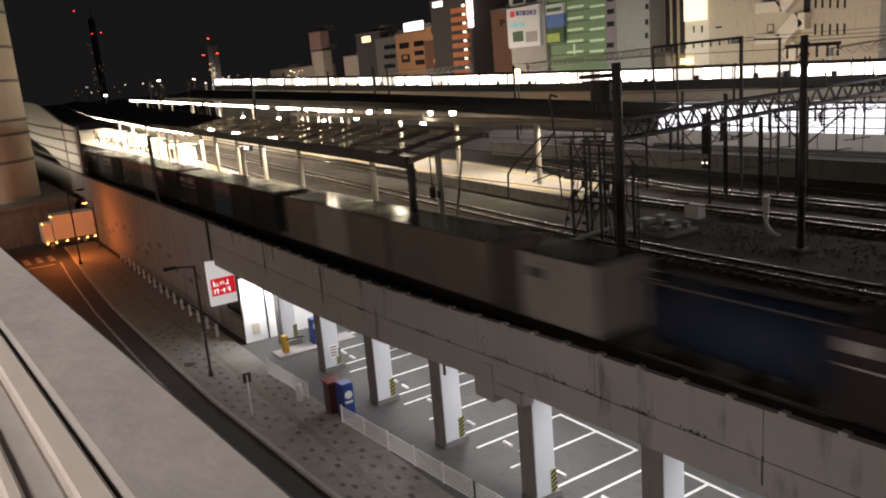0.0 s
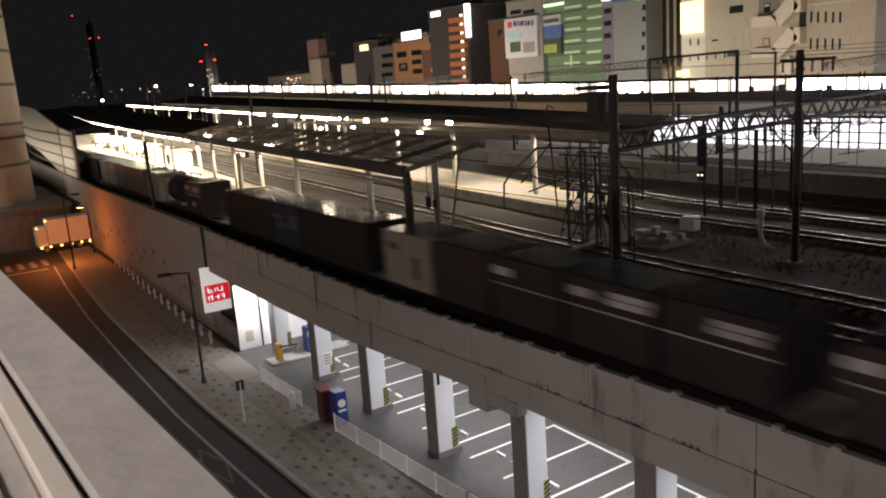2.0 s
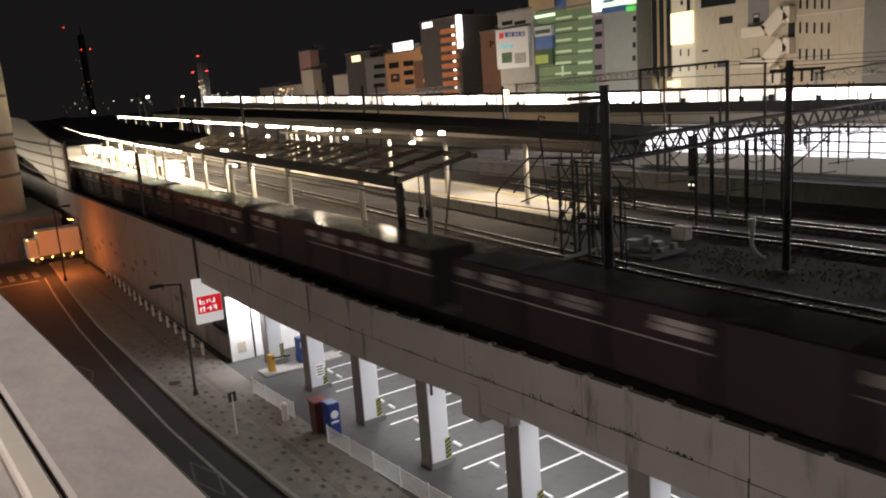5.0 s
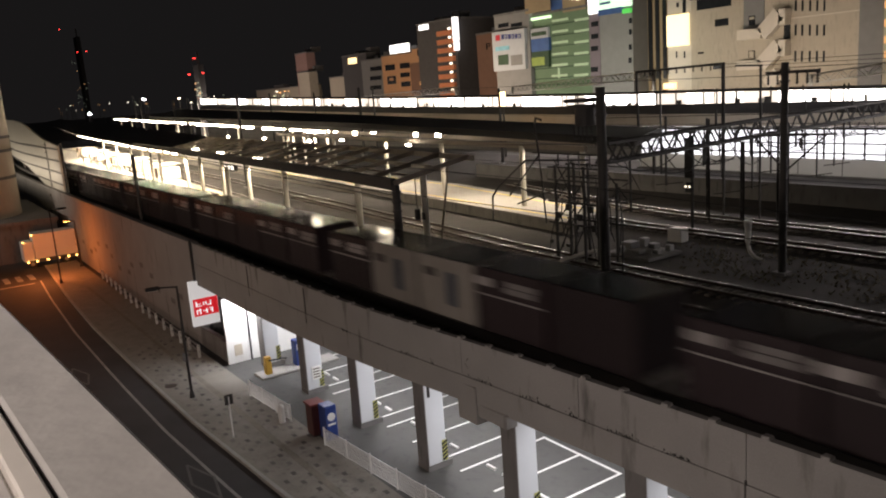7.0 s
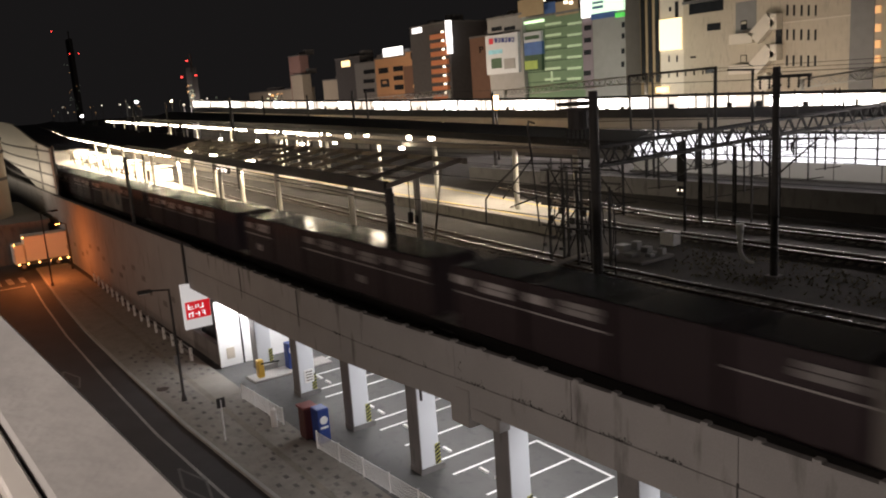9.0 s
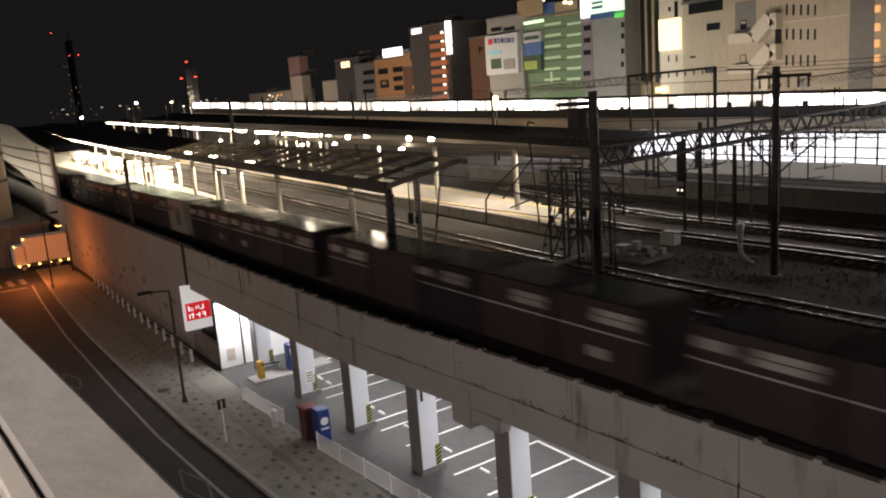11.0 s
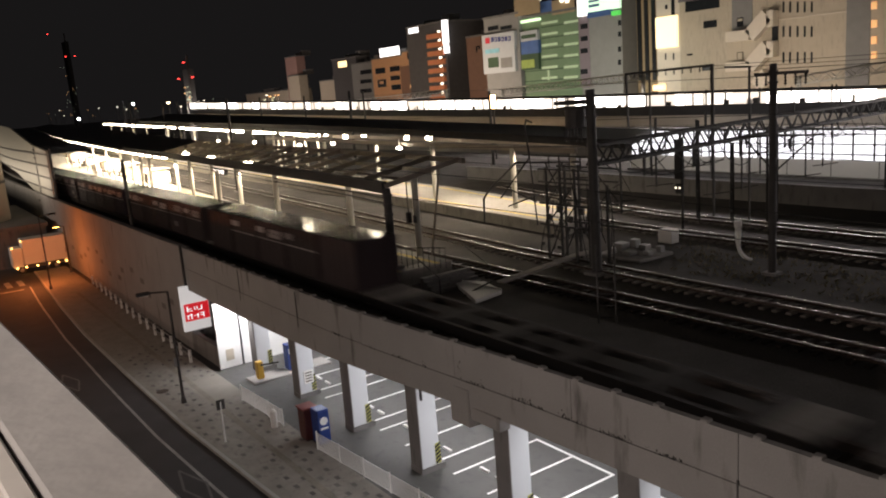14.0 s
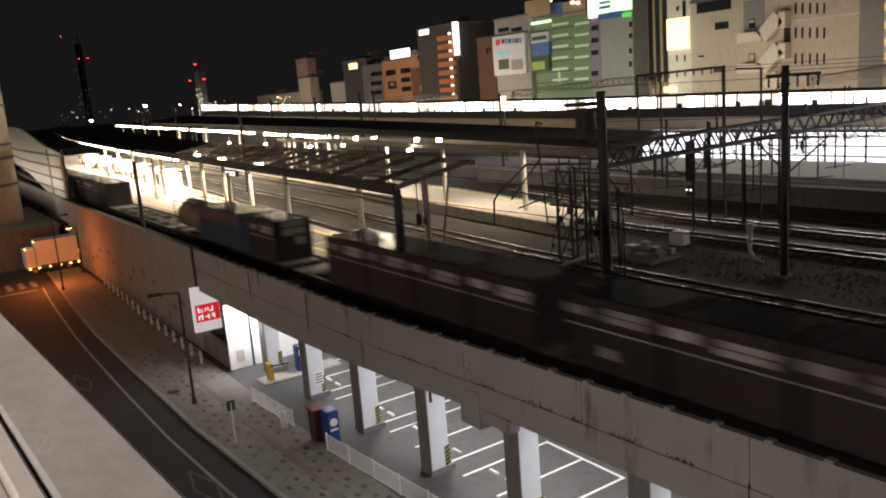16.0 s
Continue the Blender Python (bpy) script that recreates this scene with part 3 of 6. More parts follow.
for x, y, z in ((-115.8, 40.66, 11.3), (-100.1, 39.98, 11.3), (-83.5, 38.67, 11.3), (-79.15, 40.6, 11.3), (-61.6, 38.3, 11.3)):
    lampo = thing("platform_light", "small very bright light over the second platform", "light", "lights under the platform canopies")
    part("lamp_head", bx(bmesh.new(), x - 0.3, x + 0.3, y - 0.12, y + 0.12, z - 0.08, z + 0.12), small_lamp, lampo, bevel=0.04)
    part("hanger", bx(bmesh.new(), x - 0.04, x + 0.04, y - 0.04, y + 0.04, z + 0.12, z + 0.9), M["steel_grey"], lampo)
# lamps of the second platform, seen over the first roof
for i in range(30):
    x = -58 - i * 6.0 + rooms.uniform(-1.8, 1.8)
    # far tubes are lengthened to imitate the lit band along the second canopy
    half = rooms.choice((1.2, 2.0, 2.6, 2.95)) if x < -86 else rooms.choice((0.15, 0.2, 0.3))
    y = lerp(x, (-240, -179, -84, -61), (51.5, 47.6, 41.2, 39.8))
    lampo = thing("platform_light", "bright fluorescent light under the platform canopy", "light", "lights under the platform canopies")
    zc = lerp(x, (-230, -179, -84), (14.2, 13.5, 12.3))
    part("tube", bx(bmesh.new(), x - half, x + half, y - 0.12, y + 0.12, zc - rooms.uniform(0.18, 0.42), zc - 0.04), tube_glow, lampo)

for xa, xb in ((-84, -99), (-99, -180), (-180, -240)):
    ya, yb = (lerp(x, (-240, -179, -84, -61), (51.5, 47.6, 41.2, 39.8)) for x in (xa, xb))
    za, zb = (lerp(x, (-230, -179, -84), (14.2, 13.5, 12.3)) for x in (xa, xb))
    part("lamp_beam", beam(bmesh.new(), (xa, ya, za + 0.02), (xb, yb, zb + 0.02), 0.2, 0.12), M["column"], can2)
    for k in range(4):
        u = k / 4
        part("column", tube(bmesh.new(), (xa + (xb - xa) * u, ya + (yb - ya) * u, 7.15), (xa + (xb - xa) * u, ya + (yb - ya) * u, za + (zb - za) * u), 0.16, n=10), M["column"], can2)

# ---- elevated fast line ----
fast = thing("elevated_station", "elevated station of the fast line with bright platform", "station building", kind="structure")
fx = (-233, -121, -78, -52, -37, 0, 40)
strip = glow("bright_platform", (1.0, 0.94, 0.86), 5.0)
top = dict(zip(fx, (17.9, 14.8, 13.85, 13.55, 13.25, 12.75, 12.4)))
bot = dict(zip(fx, (16.1, 13.35, 12.53, 12.33, 12.21, 11.8, 11.5)))
strips = [strip, glow("bright_platform", (1.0, 0.93, 0.8), 2.2), glow("bright_platform", (1.0, 0.96, 0.9), 8.0), glow("bright_platform", (1.0, 0.9, 0.76), 1.2)]
x = -233.0
while x < 40:
    w = min(rooms.uniform(1.2, 6.0), 40 - x)
    ends = [lerp(u, fx, [top[k] for k in fx]) for u in (x, x + w)]
    part("lit_panel", ribbon(bmesh.new(), [(x + 0.02, 75, ends[0]), (x + w - 0.02, 75, ends[1])], [(x + 0.02, 75.4, ends[0]), (x + w - 0.02, 75.4, ends[1])], 0, 1.45), rooms.choice(strips), fast, "brightly lit platform interior")
    x += w
part("dark_edge", ribbon(bmesh.new(), [(x, 74.4, bot[x]) for x in fx], [(x, 74.99, bot[x]) for x in fx], 0, 1.1), M["roof"], fast)
part("girder", ribbon(bmesh.new(), [(x, 74.6, bot[x] - 1.1) for x in fx], [(x, 75.2, bot[x] - 1.1) for x in fx], 0, 1.3), M["cream"], fast)
part("roof_slab", ribbon(bmesh.new(), [(x, 74.2, top[x] + 0.2) for x in fx], [(x, 77.5, top[x] + 0.2) for x in fx], 0, 0.2), M["roof"], fast)
part("under_wall", bx(bmesh.new(), -233, 40, 76, 76.4, 5, 11.5), M["concrete_dark"], fast)
hall = thing("lower_hall", "long pale hall wall with lit windows above the tracks", "station building", kind="structure")
part("pale_wall", bx(bmesh.new(), -58, 30, 65, 65.4, 6.3, 7.9), M["white"], hall)
part("window_strip", bx(bmesh.new(), -58, 30, 65.2, 65.5, 7.9, 10.4), glow("hall_windows", (0.93, 0.95, 1.0), 1.6), hall, "lit window strip")
part("hall_roof", bx(bmesh.new(), -58, 30, 64.6, 66.6, 10.4, 10.6), M["roof"], hall)
part("base_wall", bx(bmesh.new(), -58, 30, 65.41, 65.7, 6.2, 7.8), M["concrete_dark"], hall)



# posts and figures of clutter against the bright platform
rng = random.Random(11)
for i in range(190):
    x = -225 + i * 1.38 + rng.uniform(-1.3, 1.3)
    z = lerp(x, fx, [bot[k] for k in fx])
    w = rng.choice((0.09, 0.12, 0.14, 0.3, 0.6))
    part("platform_post" if w < 0.2 else "platform_kiosk", bx(bmesh.new(), x - w / 2, x + w / 2, 74.85, 74.99, z - 0.05, z + (1.6 if w < 0.2 else rng.uniform(0.15, 0.6))), M["steel_dark"] if i % 3 else M["column"], fast)
for i in range(50):
    x = -57 + i * 1.75
    part("mullion", bx(bmesh.new(), x - 0.07, x + 0.07, 65.1, 65.19, 7.9, 10.4), M["steel_dark"], hall)
for z in (8.35, 9.2, 10.0):
    part("window_rail", bx(bmesh.new(), -58, 30, 65.08, 65.17, z, z + 0.07), M["steel_dark"], hall)
for i in range(22):
    x = -56 + i * 4
    part("wall_joint", bx(bmesh.new(), x - 0.03, x + 0.03, 64.97, 65.0, 6.5, 7.9), M["concrete_dark"], hall)
part("cable_duct", bx(bmesh.new(), -58, 30, 64.4, 64.96, 6.3, 6.5), M["concrete_dark"], hall)
low_wall = thing("track_wall", "long low concrete wall beyond the tracks", "wall", kind="structure")
part("wall", bx(bmesh.new(), -70, 40, 52.0, 52.4, 6.3, 7.6), M["concrete_dark"], low_wall)
part("coping", bx(bmesh.new(), -70, 40, 51.9, 52.5, 7.6, 7.75), M["concrete_dark"], low_wall)
board = thing("departure_board", "dark hanging departure board with lit squares", "sign")
part("case", bx(bmesh.new(), -76.5, -72.5, 25.7, 26.0, 9.95, 10.5), M["black"], board)
for i in range(4):
    part("lit_square", bx(bmesh.new(), -76.2 + i * 0.95, -75.7 + i * 0.95, 25.66, 25.699, 10.08, 10.36), strip, board)
for x in (-76, -73):
    part("hanger", tube(bmesh.new(), (x, 25.85, 10.5), (x, 25.85, 11.0), 0.03, n=6), M["steel_dark"], board)
glare = thing("lamp_post", "bright orange lit lamp beside the elevated line", "light")
part("lamp_head", bx(bmesh.new(), -85.2, -84.4, 68, 68.3, 13.2, 15.0), glow("orange_lamp", (1.0, 0.62, 0.25), 12), glare)
part("post", tube(bmesh.new(), (-84.8, 68.2, 6.3), (-84.8, 68.2, 13.2), 0.12, n=8), M["steel_dark"], glare)


# ---- town ----
EYE_Z = 16.26


def at(Y, az, el=0.0):
    """The x and z of a bearing and a height angle on the plane y = Y."""
    a = radians(az)
    return Y * math.tan(a), EYE_Z + Y / math.cos(a) * math.tan(radians(el))


def block(name, label, Y, a0, a1, el, material, depth=18):
    b = thing(name, label, "building")
    x0, x1 = at(Y, a0)[0], at(Y, a1)[0]
    z1 = at(Y, (a0 + a1) / 2, el)[1]
    part("wall", bx(bmesh.new(), x0, x1, Y, Y + depth, -0.06, z1), material, b)
    part("roof_edge", bx(bmesh.new(), x0 - 0.15, x1 + 0.15, Y - 0.15, Y + depth + 0.2, z1, z1 + 0.45), M["concrete_dark"], b)
    for k in range(2):
        w = (x1 - x0) * 0.18
        xa = x0 + (0.2 + 0.45 * k) * (x1 - x0)
        part("roof_plant", bx(bmesh.new(), xa, xa + w, Y + 4, Y + 8, z1 + 0.45, z1 + 1.8 + k * 0.7), M["concrete_dark"], b)
    return b


def panel(b, name, Y, a0, a1, e0, e1, material, proud=0.08):
    am = (a0 + a1) / 2
    part(name, bx(bmesh.new(), at(Y, a0)[0], at(Y, a1)[0], Y - proud, Y + 0.02, at(Y, am, e0)[1], at(Y, am, e1)[1]), material, b)


def flight(b, Y, a0, e0, a1, e1):
    (x0, z0), (x1, z1) = at(Y, a0, e0), at(Y, a1, e1)
    part("stair_flight", beam(bmesh.new(), (x0, Y - 1.0, z0), (x1, Y - 1.0, z1), 1.2, 2.2), m_white_t, b)


w_dark = mat("dark_window", (0.02, 0.022, 0.025), 0.2, vary=0.3)
w_warm = glow("warm_window", (1.0, 0.55, 0.22), 0.7)
w_white = glow("white_lamp", (1.0, 0.9, 0.7), 2.5)
sign_white = glow("white_sign", (1.0, 0.98, 0.95), 2.2)
sign_warm = glow("warm_sign", (1.0, 0.72, 0.35), 2.0)
m_orange = mat("orange_facade", (0.60, 0.33, 0.17), 0.8, vary=0.08)
m_balcony = mat("balcony_cladding", (0.75, 0.28, 0.13), 0.8, vary=0.08)
m_brick = mat("brown_facade", (0.22, 0.12, 0.08), 0.8, vary=0.12)
m_brown2 = mat("mauve_facade", (0.2, 0.16, 0.18), 0.8, vary=0.12)
m_grey = mat("grey_facade", (0.24, 0.235, 0.225), 0.8, vary=0.1)
m_pink = mat("pink_facade", (0.36, 0.22, 0.19), 0.8, vary=0.1)
m_green = mat("green_facade", (0.16, 0.24, 0.14), 0.8, vary=0.08)
m_green_dark = mat("dark_green_paint", (0.05, 0.09, 0.05), 0.8, vary=0.2)
m_cream = mat("cream_facade", (0.50, 0.44, 0.34), 0.8, vary=0.08, stain=(0.4, 0.35, 0.28))
m_white_t = mat("pale_render", (0.68, 0.62, 0.52), 0.8, vary=0.06)
m_tan = mat("tan_facade", (0.36, 0.27, 0.16), 0.8, vary=0.1)
m_dark = mat("dark_facade", (0.09, 0.085, 0.085), 0.8, vary=0.15)
m_bill = mat("billboard_white", (0.48, 0.5, 0.52), 0.5, vary=0.05)
m_signred = mat("sign_red", (0.6, 0.04, 0.06), 0.5)
m_signblue = mat("sign_navy", (0.04, 0.05, 0.2), 0.5)
m_signblue2 = mat("sign_blue", (0.06, 0.13, 0.33), 0.5)
m_signcyan = mat("sign_cyan", (0.25, 0.55, 0.65), 0.5)
m_lime = mat("picture_lime", (0.3, 0.4, 0.08), 0.5)
g_strong = glow("green_white_strip", (0.72, 1.0, 0.62), 1.4)
g_floor = glow("green_floor_light", (0.62, 0.8, 0.5), 0.2)
g_sign = glow("green_sign", (0.7, 1.0, 0.72), 1.1)
g_bar = glow("green_bar", (0.1, 0.7, 0.12), 0.7)
w_dim = glow("dim_window", (0.5, 0.6, 0.45), 0.25)
g_yellow = glow("yellow_white_sign", (1.0, 0.85, 0.5), 1.5)

block("office_building", "low pale building far beyond the station", 150, -68.4, -64.5, 0.72, m_cream, 4)
pink = block("tower_building", "slim pinkish tower with a lit panel", 149, -65.5, -64.75, 2.95, m_pink, 4)
block("office_building", "pale stepped building beside the pink tower", 147, -65.45, -64.7, 1.68, m_cream, 4)
block("office_building", "low pale building beside the dark one", 152, -63.3, -61.6, 1.2, m_cream, 5)
darkb = block("office_building", "dark building with a lit sign", 150, -62.3, -60.6, 2.6, m_dark, 6)
flats = block("apartment_building", "grey building with open balconies", 146, -61.0, -59.5, 2.2, m_grey, 6)
hotel = block("hotel_building", "orange lit facade with dark windows", 140, -59.56, -57.4, 2.45, m_orange)
wing = block("hotel_building", "orange lit facade wing with brown cladding", 139, -57.4, -56.1, 2.78, m_orange)
dtower = block("tower_building", "dark tower with lit orange balconies", 136, -56.94, -54.2, 4.45, m_dark)
brick = block("office_building", "brown brick building with dark letter", 135, -52.8, -51.5, 3.4, m_brick)
bill = block("shop_building", "grey building with large billboards", 115, -51.5, -49.1, 4.6, m_grey)
green = block("parking_building", "green parking building with lit open floors", 116, -49.1, -44.9, 4.5, m_green)
greyb = block("office_building", "grey building under a green sign", 114, -44.9, -42.1, 5.1, m_grey)
brown = block("office_building", "brown tower with dark vertical stripes", 118, -42.1, -39.8, 9, m_tan)
yel = block("office_building", "cream building with a bright lit sign", 112, -39.8, -38.3, 8, m_white_t)
apart = block("apartment_building", "cream building with an outside stair", 112, -38.3, -32.1, 4.6, m_cream)
ctower = block("tower_building", "cream tower with rows of slit windows", 112, -32.1, -22, 9, m_cream)
panel(hotel, "window", 140, -59.33, -58.64, 1.41, 1.80, w_dark)
panel(hotel, "window", 140, -58.30, -57.61, 1.49, 1.85, w_dark)
panel(hotel, "window", 140, -58.31, -57.65, 0.88, 1.20, w_dark)
panel(hotel, "window", 140, -58.30, -57.64, 0.22, 0.57, w_dark)
panel(hotel, "emblem", 140, -59.25, -58.65, 0.46, 1.01, w_dark)
panel(hotel, "emblem_inner", 140, -59.08, -58.82, 0.69, 0.89, m_orange, 0.2)
panel(wing, "emblem", 139, -57.00, -56.60, 2.28, 2.71, w_dark)
panel(wing, "emblem_inner", 139, -56.89, -56.72, 2.45, 2.60, m_orange, 0.2)
panel(wing, "lower_cladding", 139, -57.58, -56.15, -0.39, 1.83, m_brick)
panel(wing, "lit_window", 139, -56.88, -56.69, 0.88, 1.11, w_warm, 0.3)
panel(wing, "lit_window", 139, -56.93, -56.74, 0.26, 0.50, w_warm, 0.3)
panel(hotel, "roof_sign", 140, -58.91, -57.53, 2.56, 3.15, sign_white)
panel(flats, "balcony_opening", 146, -60.39, -59.60, 1.46, 1.75, w_dark)
panel(flats, "balcony_opening", 146, -60.45, -59.66, 0.82, 1.10, w_dark)
panel(flats, "balcony_opening", 146, -60.51, -59.72, 0.17, 0.45, w_dark)
panel(dtower, "balcony", 136, -55.42, -54.28, 3.51, 3.84, m_balcony, 0.8)
panel(dtower, "balcony_light", 136, -54.72, -54.57, 3.89, 4.03, w_white, 0.25)
panel(dtower, "balcony", 136, -55.43, -54.30, 2.92, 3.25, m_balcony, 0.8)
panel(dtower, "balcony_light", 136, -54.72, -54.58, 3.30, 3.44, w_white, 0.25)
panel(dtower, "balcony", 136, -55.44, -54.32, 2.33, 2.66, m_balcony, 0.8)
panel(dtower, "balcony_light", 136, -54.73, -54.58, 2.71, 2.85, w_white, 0.25)
panel(dtower, "balcony", 136, -55.45, -54.34, 1.73, 2.07, m_balcony, 0.8)
panel(dtower, "balcony_light", 136, -54.74, -54.59, 2.12, 2.26, w_white, 0.25)
panel(dtower, "balcony", 136, -55.46, -54.35, 1.14, 1.47, m_balcony, 0.8)
panel(dtower, "balcony_light", 136, -54.74, -54.60, 1.52, 1.66, w_white, 0.25)
panel(dtower, "balcony", 136, -55.47, -54.37, 0.53, 0.87, m_balcony, 0.8)
panel(dtower, "balcony_light", 136, -54.75, -54.60, 0.92, 1.06, w_white, 0.25)
panel(dtower, "balcony", 136, -55.47, -54.39, -0.07, 0.27, m_balcony, 0.8)
panel(dtower, "balcony_light", 136, -54.76, -54.61, 0.32, 0.46, w_white, 0.25)
panel(dtower, "balcony", 136, -55.48, -54.41, -0.67, -0.33, m_balcony, 0.8)
panel(dtower, "balcony_light", 136, -54.76, -54.62, -0.29, -0.14, w_white, 0.25)
panel(dtower, "vertical_sign", 136, -54.2, -54.0, 3.11, 4.69, sign_white, 1.2)
panel(dtower, "vertical_sign", 136, -54.17, -54.02, 2.45, 3.03, sign_white, 1.2)
panel(dtower, "roof_sign", 136, -56.77, -56.09, 3.99, 4.34, sign_white)
panel(brick, "letter_shape", 135, -52.14, -52.06, 2.34, 2.78, w_dark)
panel(brick, "letter_shape", 135, -52.13, -51.87, 2.71, 2.77, w_dark)
panel(brick, "letter_shape", 135, -51.94, -51.87, 2.53, 2.76, w_dark)
panel(brick, "letter_shape", 135, -52.14, -51.88, 2.54, 2.59, w_dark)
panel(darkb, "lit_sign", 150, -61.88, -61.29, 2.04, 2.45, sign_warm)
panel(bill, "billboard", 115, -51.56, -49.33, 0.82, 3.31, m_bill, 0.6)
panel(bill, "billboard_top", 115, -51.52, -49.27, 2.51, 3.51, m_bill, 0.75)
panel(bill, "emblem", 115, -51.26, -50.97, 2.87, 3.25, m_signred, 0.85)
panel(bill, "word_bar", 115, -50.85, -50.69, 2.95, 3.27, m_signblue, 0.85)
panel(bill, "word_bar", 115, -50.61, -50.46, 2.95, 3.26, m_signblue, 0.85)
panel(bill, "word_bar", 115, -50.38, -50.22, 2.94, 3.26, m_signblue, 0.85)
panel(bill, "word_bar", 115, -50.14, -49.98, 2.93, 3.25, m_signblue, 0.85)
panel(bill, "word_bar", 115, -49.90, -49.75, 2.93, 3.24, m_signblue, 0.85)
panel(bill, "word_bar", 115, -49.67, -49.51, 2.92, 3.24, m_signblue, 0.85)
panel(bill, "word_gap", 115, -50.56, -50.51, 3.01, 3.19, m_bill, 0.9)
panel(bill, "word_gap", 115, -50.09, -50.04, 3.00, 3.17, m_bill, 0.9)
panel(bill, "word_gap", 115, -49.62, -49.56, 2.98, 3.16, m_bill, 0.9)
panel(bill, "picture_shape", 115, -51.36, -50.40, 2.19, 2.55, m_signcyan, 0.7)
panel(bill, "picture_shape", 115, -51.20, -50.49, 1.21, 1.90, m_green_dark, 0.7)
panel(bill, "picture_shape", 115, -50.31, -49.53, 1.13, 1.83, m_grey, 0.7)
panel(bill, "letter_bar", 115, -51.22, -50.50, 3.75, 4.03, w_dark)
panel(bill, "letter_bar", 115, -50.34, -49.58, 3.73, 3.98, w_dark)
panel(green, "billboard", 116, -49.15, -47.67, 2.81, 3.49, m_bill, 0.7)
panel(green, "word_bar", 116, -48.77, -47.77, 3.00, 3.25, m_green_dark, 0.8)
panel(green, "picture", 116, -49.17, -47.63, 1.94, 2.81, m_signblue2, 0.7)
panel(green, "picture", 116, -49.23, -47.68, 0.85, 1.94, m_green_dark, 0.7)
panel(green, "picture_shape", 116, -48.94, -47.96, 0.98, 1.55, m_lime, 0.8)
panel(green, "lit_strip", 116, -49.14, -47.55, 4.08, 4.25, g_strong, 0.4)
panel(green, "floor_opening", 116, -47.49, -46.39, 3.86, 4.02, g_floor, 0.15)
panel(green, "floor_opening", 116, -45.94, -44.98, 3.77, 3.94, g_floor, 0.15)
panel(green, "floor_band", 116, -47.50, -44.95, 3.70, 3.76, m_green_dark, 0.1)
panel(green, "floor_opening", 116, -47.50, -46.43, 3.11, 3.27, g_floor, 0.15)
panel(green, "floor_opening", 116, -45.98, -45.02, 3.02, 3.19, g_floor, 0.15)
panel(green, "floor_band", 116, -47.54, -44.99, 2.94, 3.01, m_green_dark, 0.1)
panel(green, "floor_opening", 116, -47.54, -46.47, 2.37, 2.54, g_floor, 0.15)
panel(green, "floor_opening", 116, -46.01, -45.05, 2.28, 2.46, g_floor, 0.15)
panel(green, "floor_band", 116, -47.57, -45.02, 2.21, 2.27, m_green_dark, 0.1)
panel(green, "floor_opening", 116, -47.58, -46.50, 1.61, 1.77, g_floor, 0.15)
panel(green, "floor_opening", 116, -46.05, -45.08, 1.52, 1.70, g_floor, 0.15)
panel(green, "floor_band", 116, -47.62, -45.05, 1.45, 1.51, m_green_dark, 0.1)
panel(green, "floor_opening", 116, -47.62, -46.54, 0.84, 1.01, g_floor, 0.15)
panel(green, "floor_opening", 116, -46.08, -45.11, 0.76, 0.94, g_floor, 0.15)
panel(green, "floor_band", 116, -49.33, -45.08, 0.74, 0.81, m_green_dark, 0.1)
panel(green, "floor_opening", 116, -47.66, -46.58, 0.12, 0.28, g_floor, 0.15)
panel(green, "floor_opening", 116, -46.12, -45.15, 0.04, 0.22, g_floor, 0.15)
panel(green, "floor_band", 116, -49.38, -45.12, 0.02, 0.09, m_green_dark, 0.1)
panel(green, "pole_sign", 116, -47.21, -47.10, 0.03, 0.74, g_floor, 0.2)
panel(bill, "roof_house", 115, -49.30, -47.56, 4.58, 5.72, m_tan, 0.1)
panel(green, "roof_panel", 116, -47.50, -46.73, 4.59, 5.36, m_signblue2, 0.1)
panel(green, "roof_panel", 116, -46.73, -45.19, 4.46, 5.40, m_tan, 0.1)
panel(green, "lamp", 116, -49.04, -48.86, 5.21, 5.39, w_white, 0.5)
panel(green, "lamp", 116, -48.81, -48.63, 5.17, 5.34, w_white, 0.5)
panel(green, "lamp", 116, -46.07, -45.89, 5.20, 5.37, w_white, 0.5)
panel(green, "lamp", 116, -45.71, -45.53, 5.14, 5.31, w_white, 0.5)
panel(green, "lamp", 116, -47.62, -47.44, 5.46, 5.63, w_white, 0.5)
panel(green, "lamp", 116, -48.87, -48.69, 4.57, 4.75, w_white, 0.5)
panel(greyb, "bright_sign", 114, -44.88, -44.27, 4.16, 5.34, sign_white, 0.6)
panel(greyb, "green_sign", 114, -44.21, -42.08, 4.40, 5.38, g_sign, 0.6)
panel(greyb, "blue_bar", 114, -44.24, -42.65, 4.03, 4.40, m_signblue2, 0.6)
panel(greyb, "green_bar", 114, -42.62, -42.10, 4.00, 4.30, g_bar, 0.6)
panel(greyb, "letter_bar", 114, -44.08, -43.37, 5.00, 5.14, m_signblue2, 0.7)
panel(greyb, "letter_bar", 114, -44.09, -43.38, 4.68, 4.85, m_signblue2, 0.7)
panel(greyb, "side_strip", 114, -44.98, -44.29, -0.68, 4.07, m_brown2, 0.1)
panel(greyb, "window", 114, -44.81, -44.35, 3.31, 3.64, w_dark, 0.2)
panel(greyb, "window", 114, -44.84, -44.38, 2.50, 2.82, w_dark, 0.2)
panel(greyb, "window", 114, -44.88, -44.41, 1.68, 2.01, w_dark, 0.2)
panel(greyb, "window", 114, -44.94, -44.47, 0.27, 0.61, w_dark, 0.2)
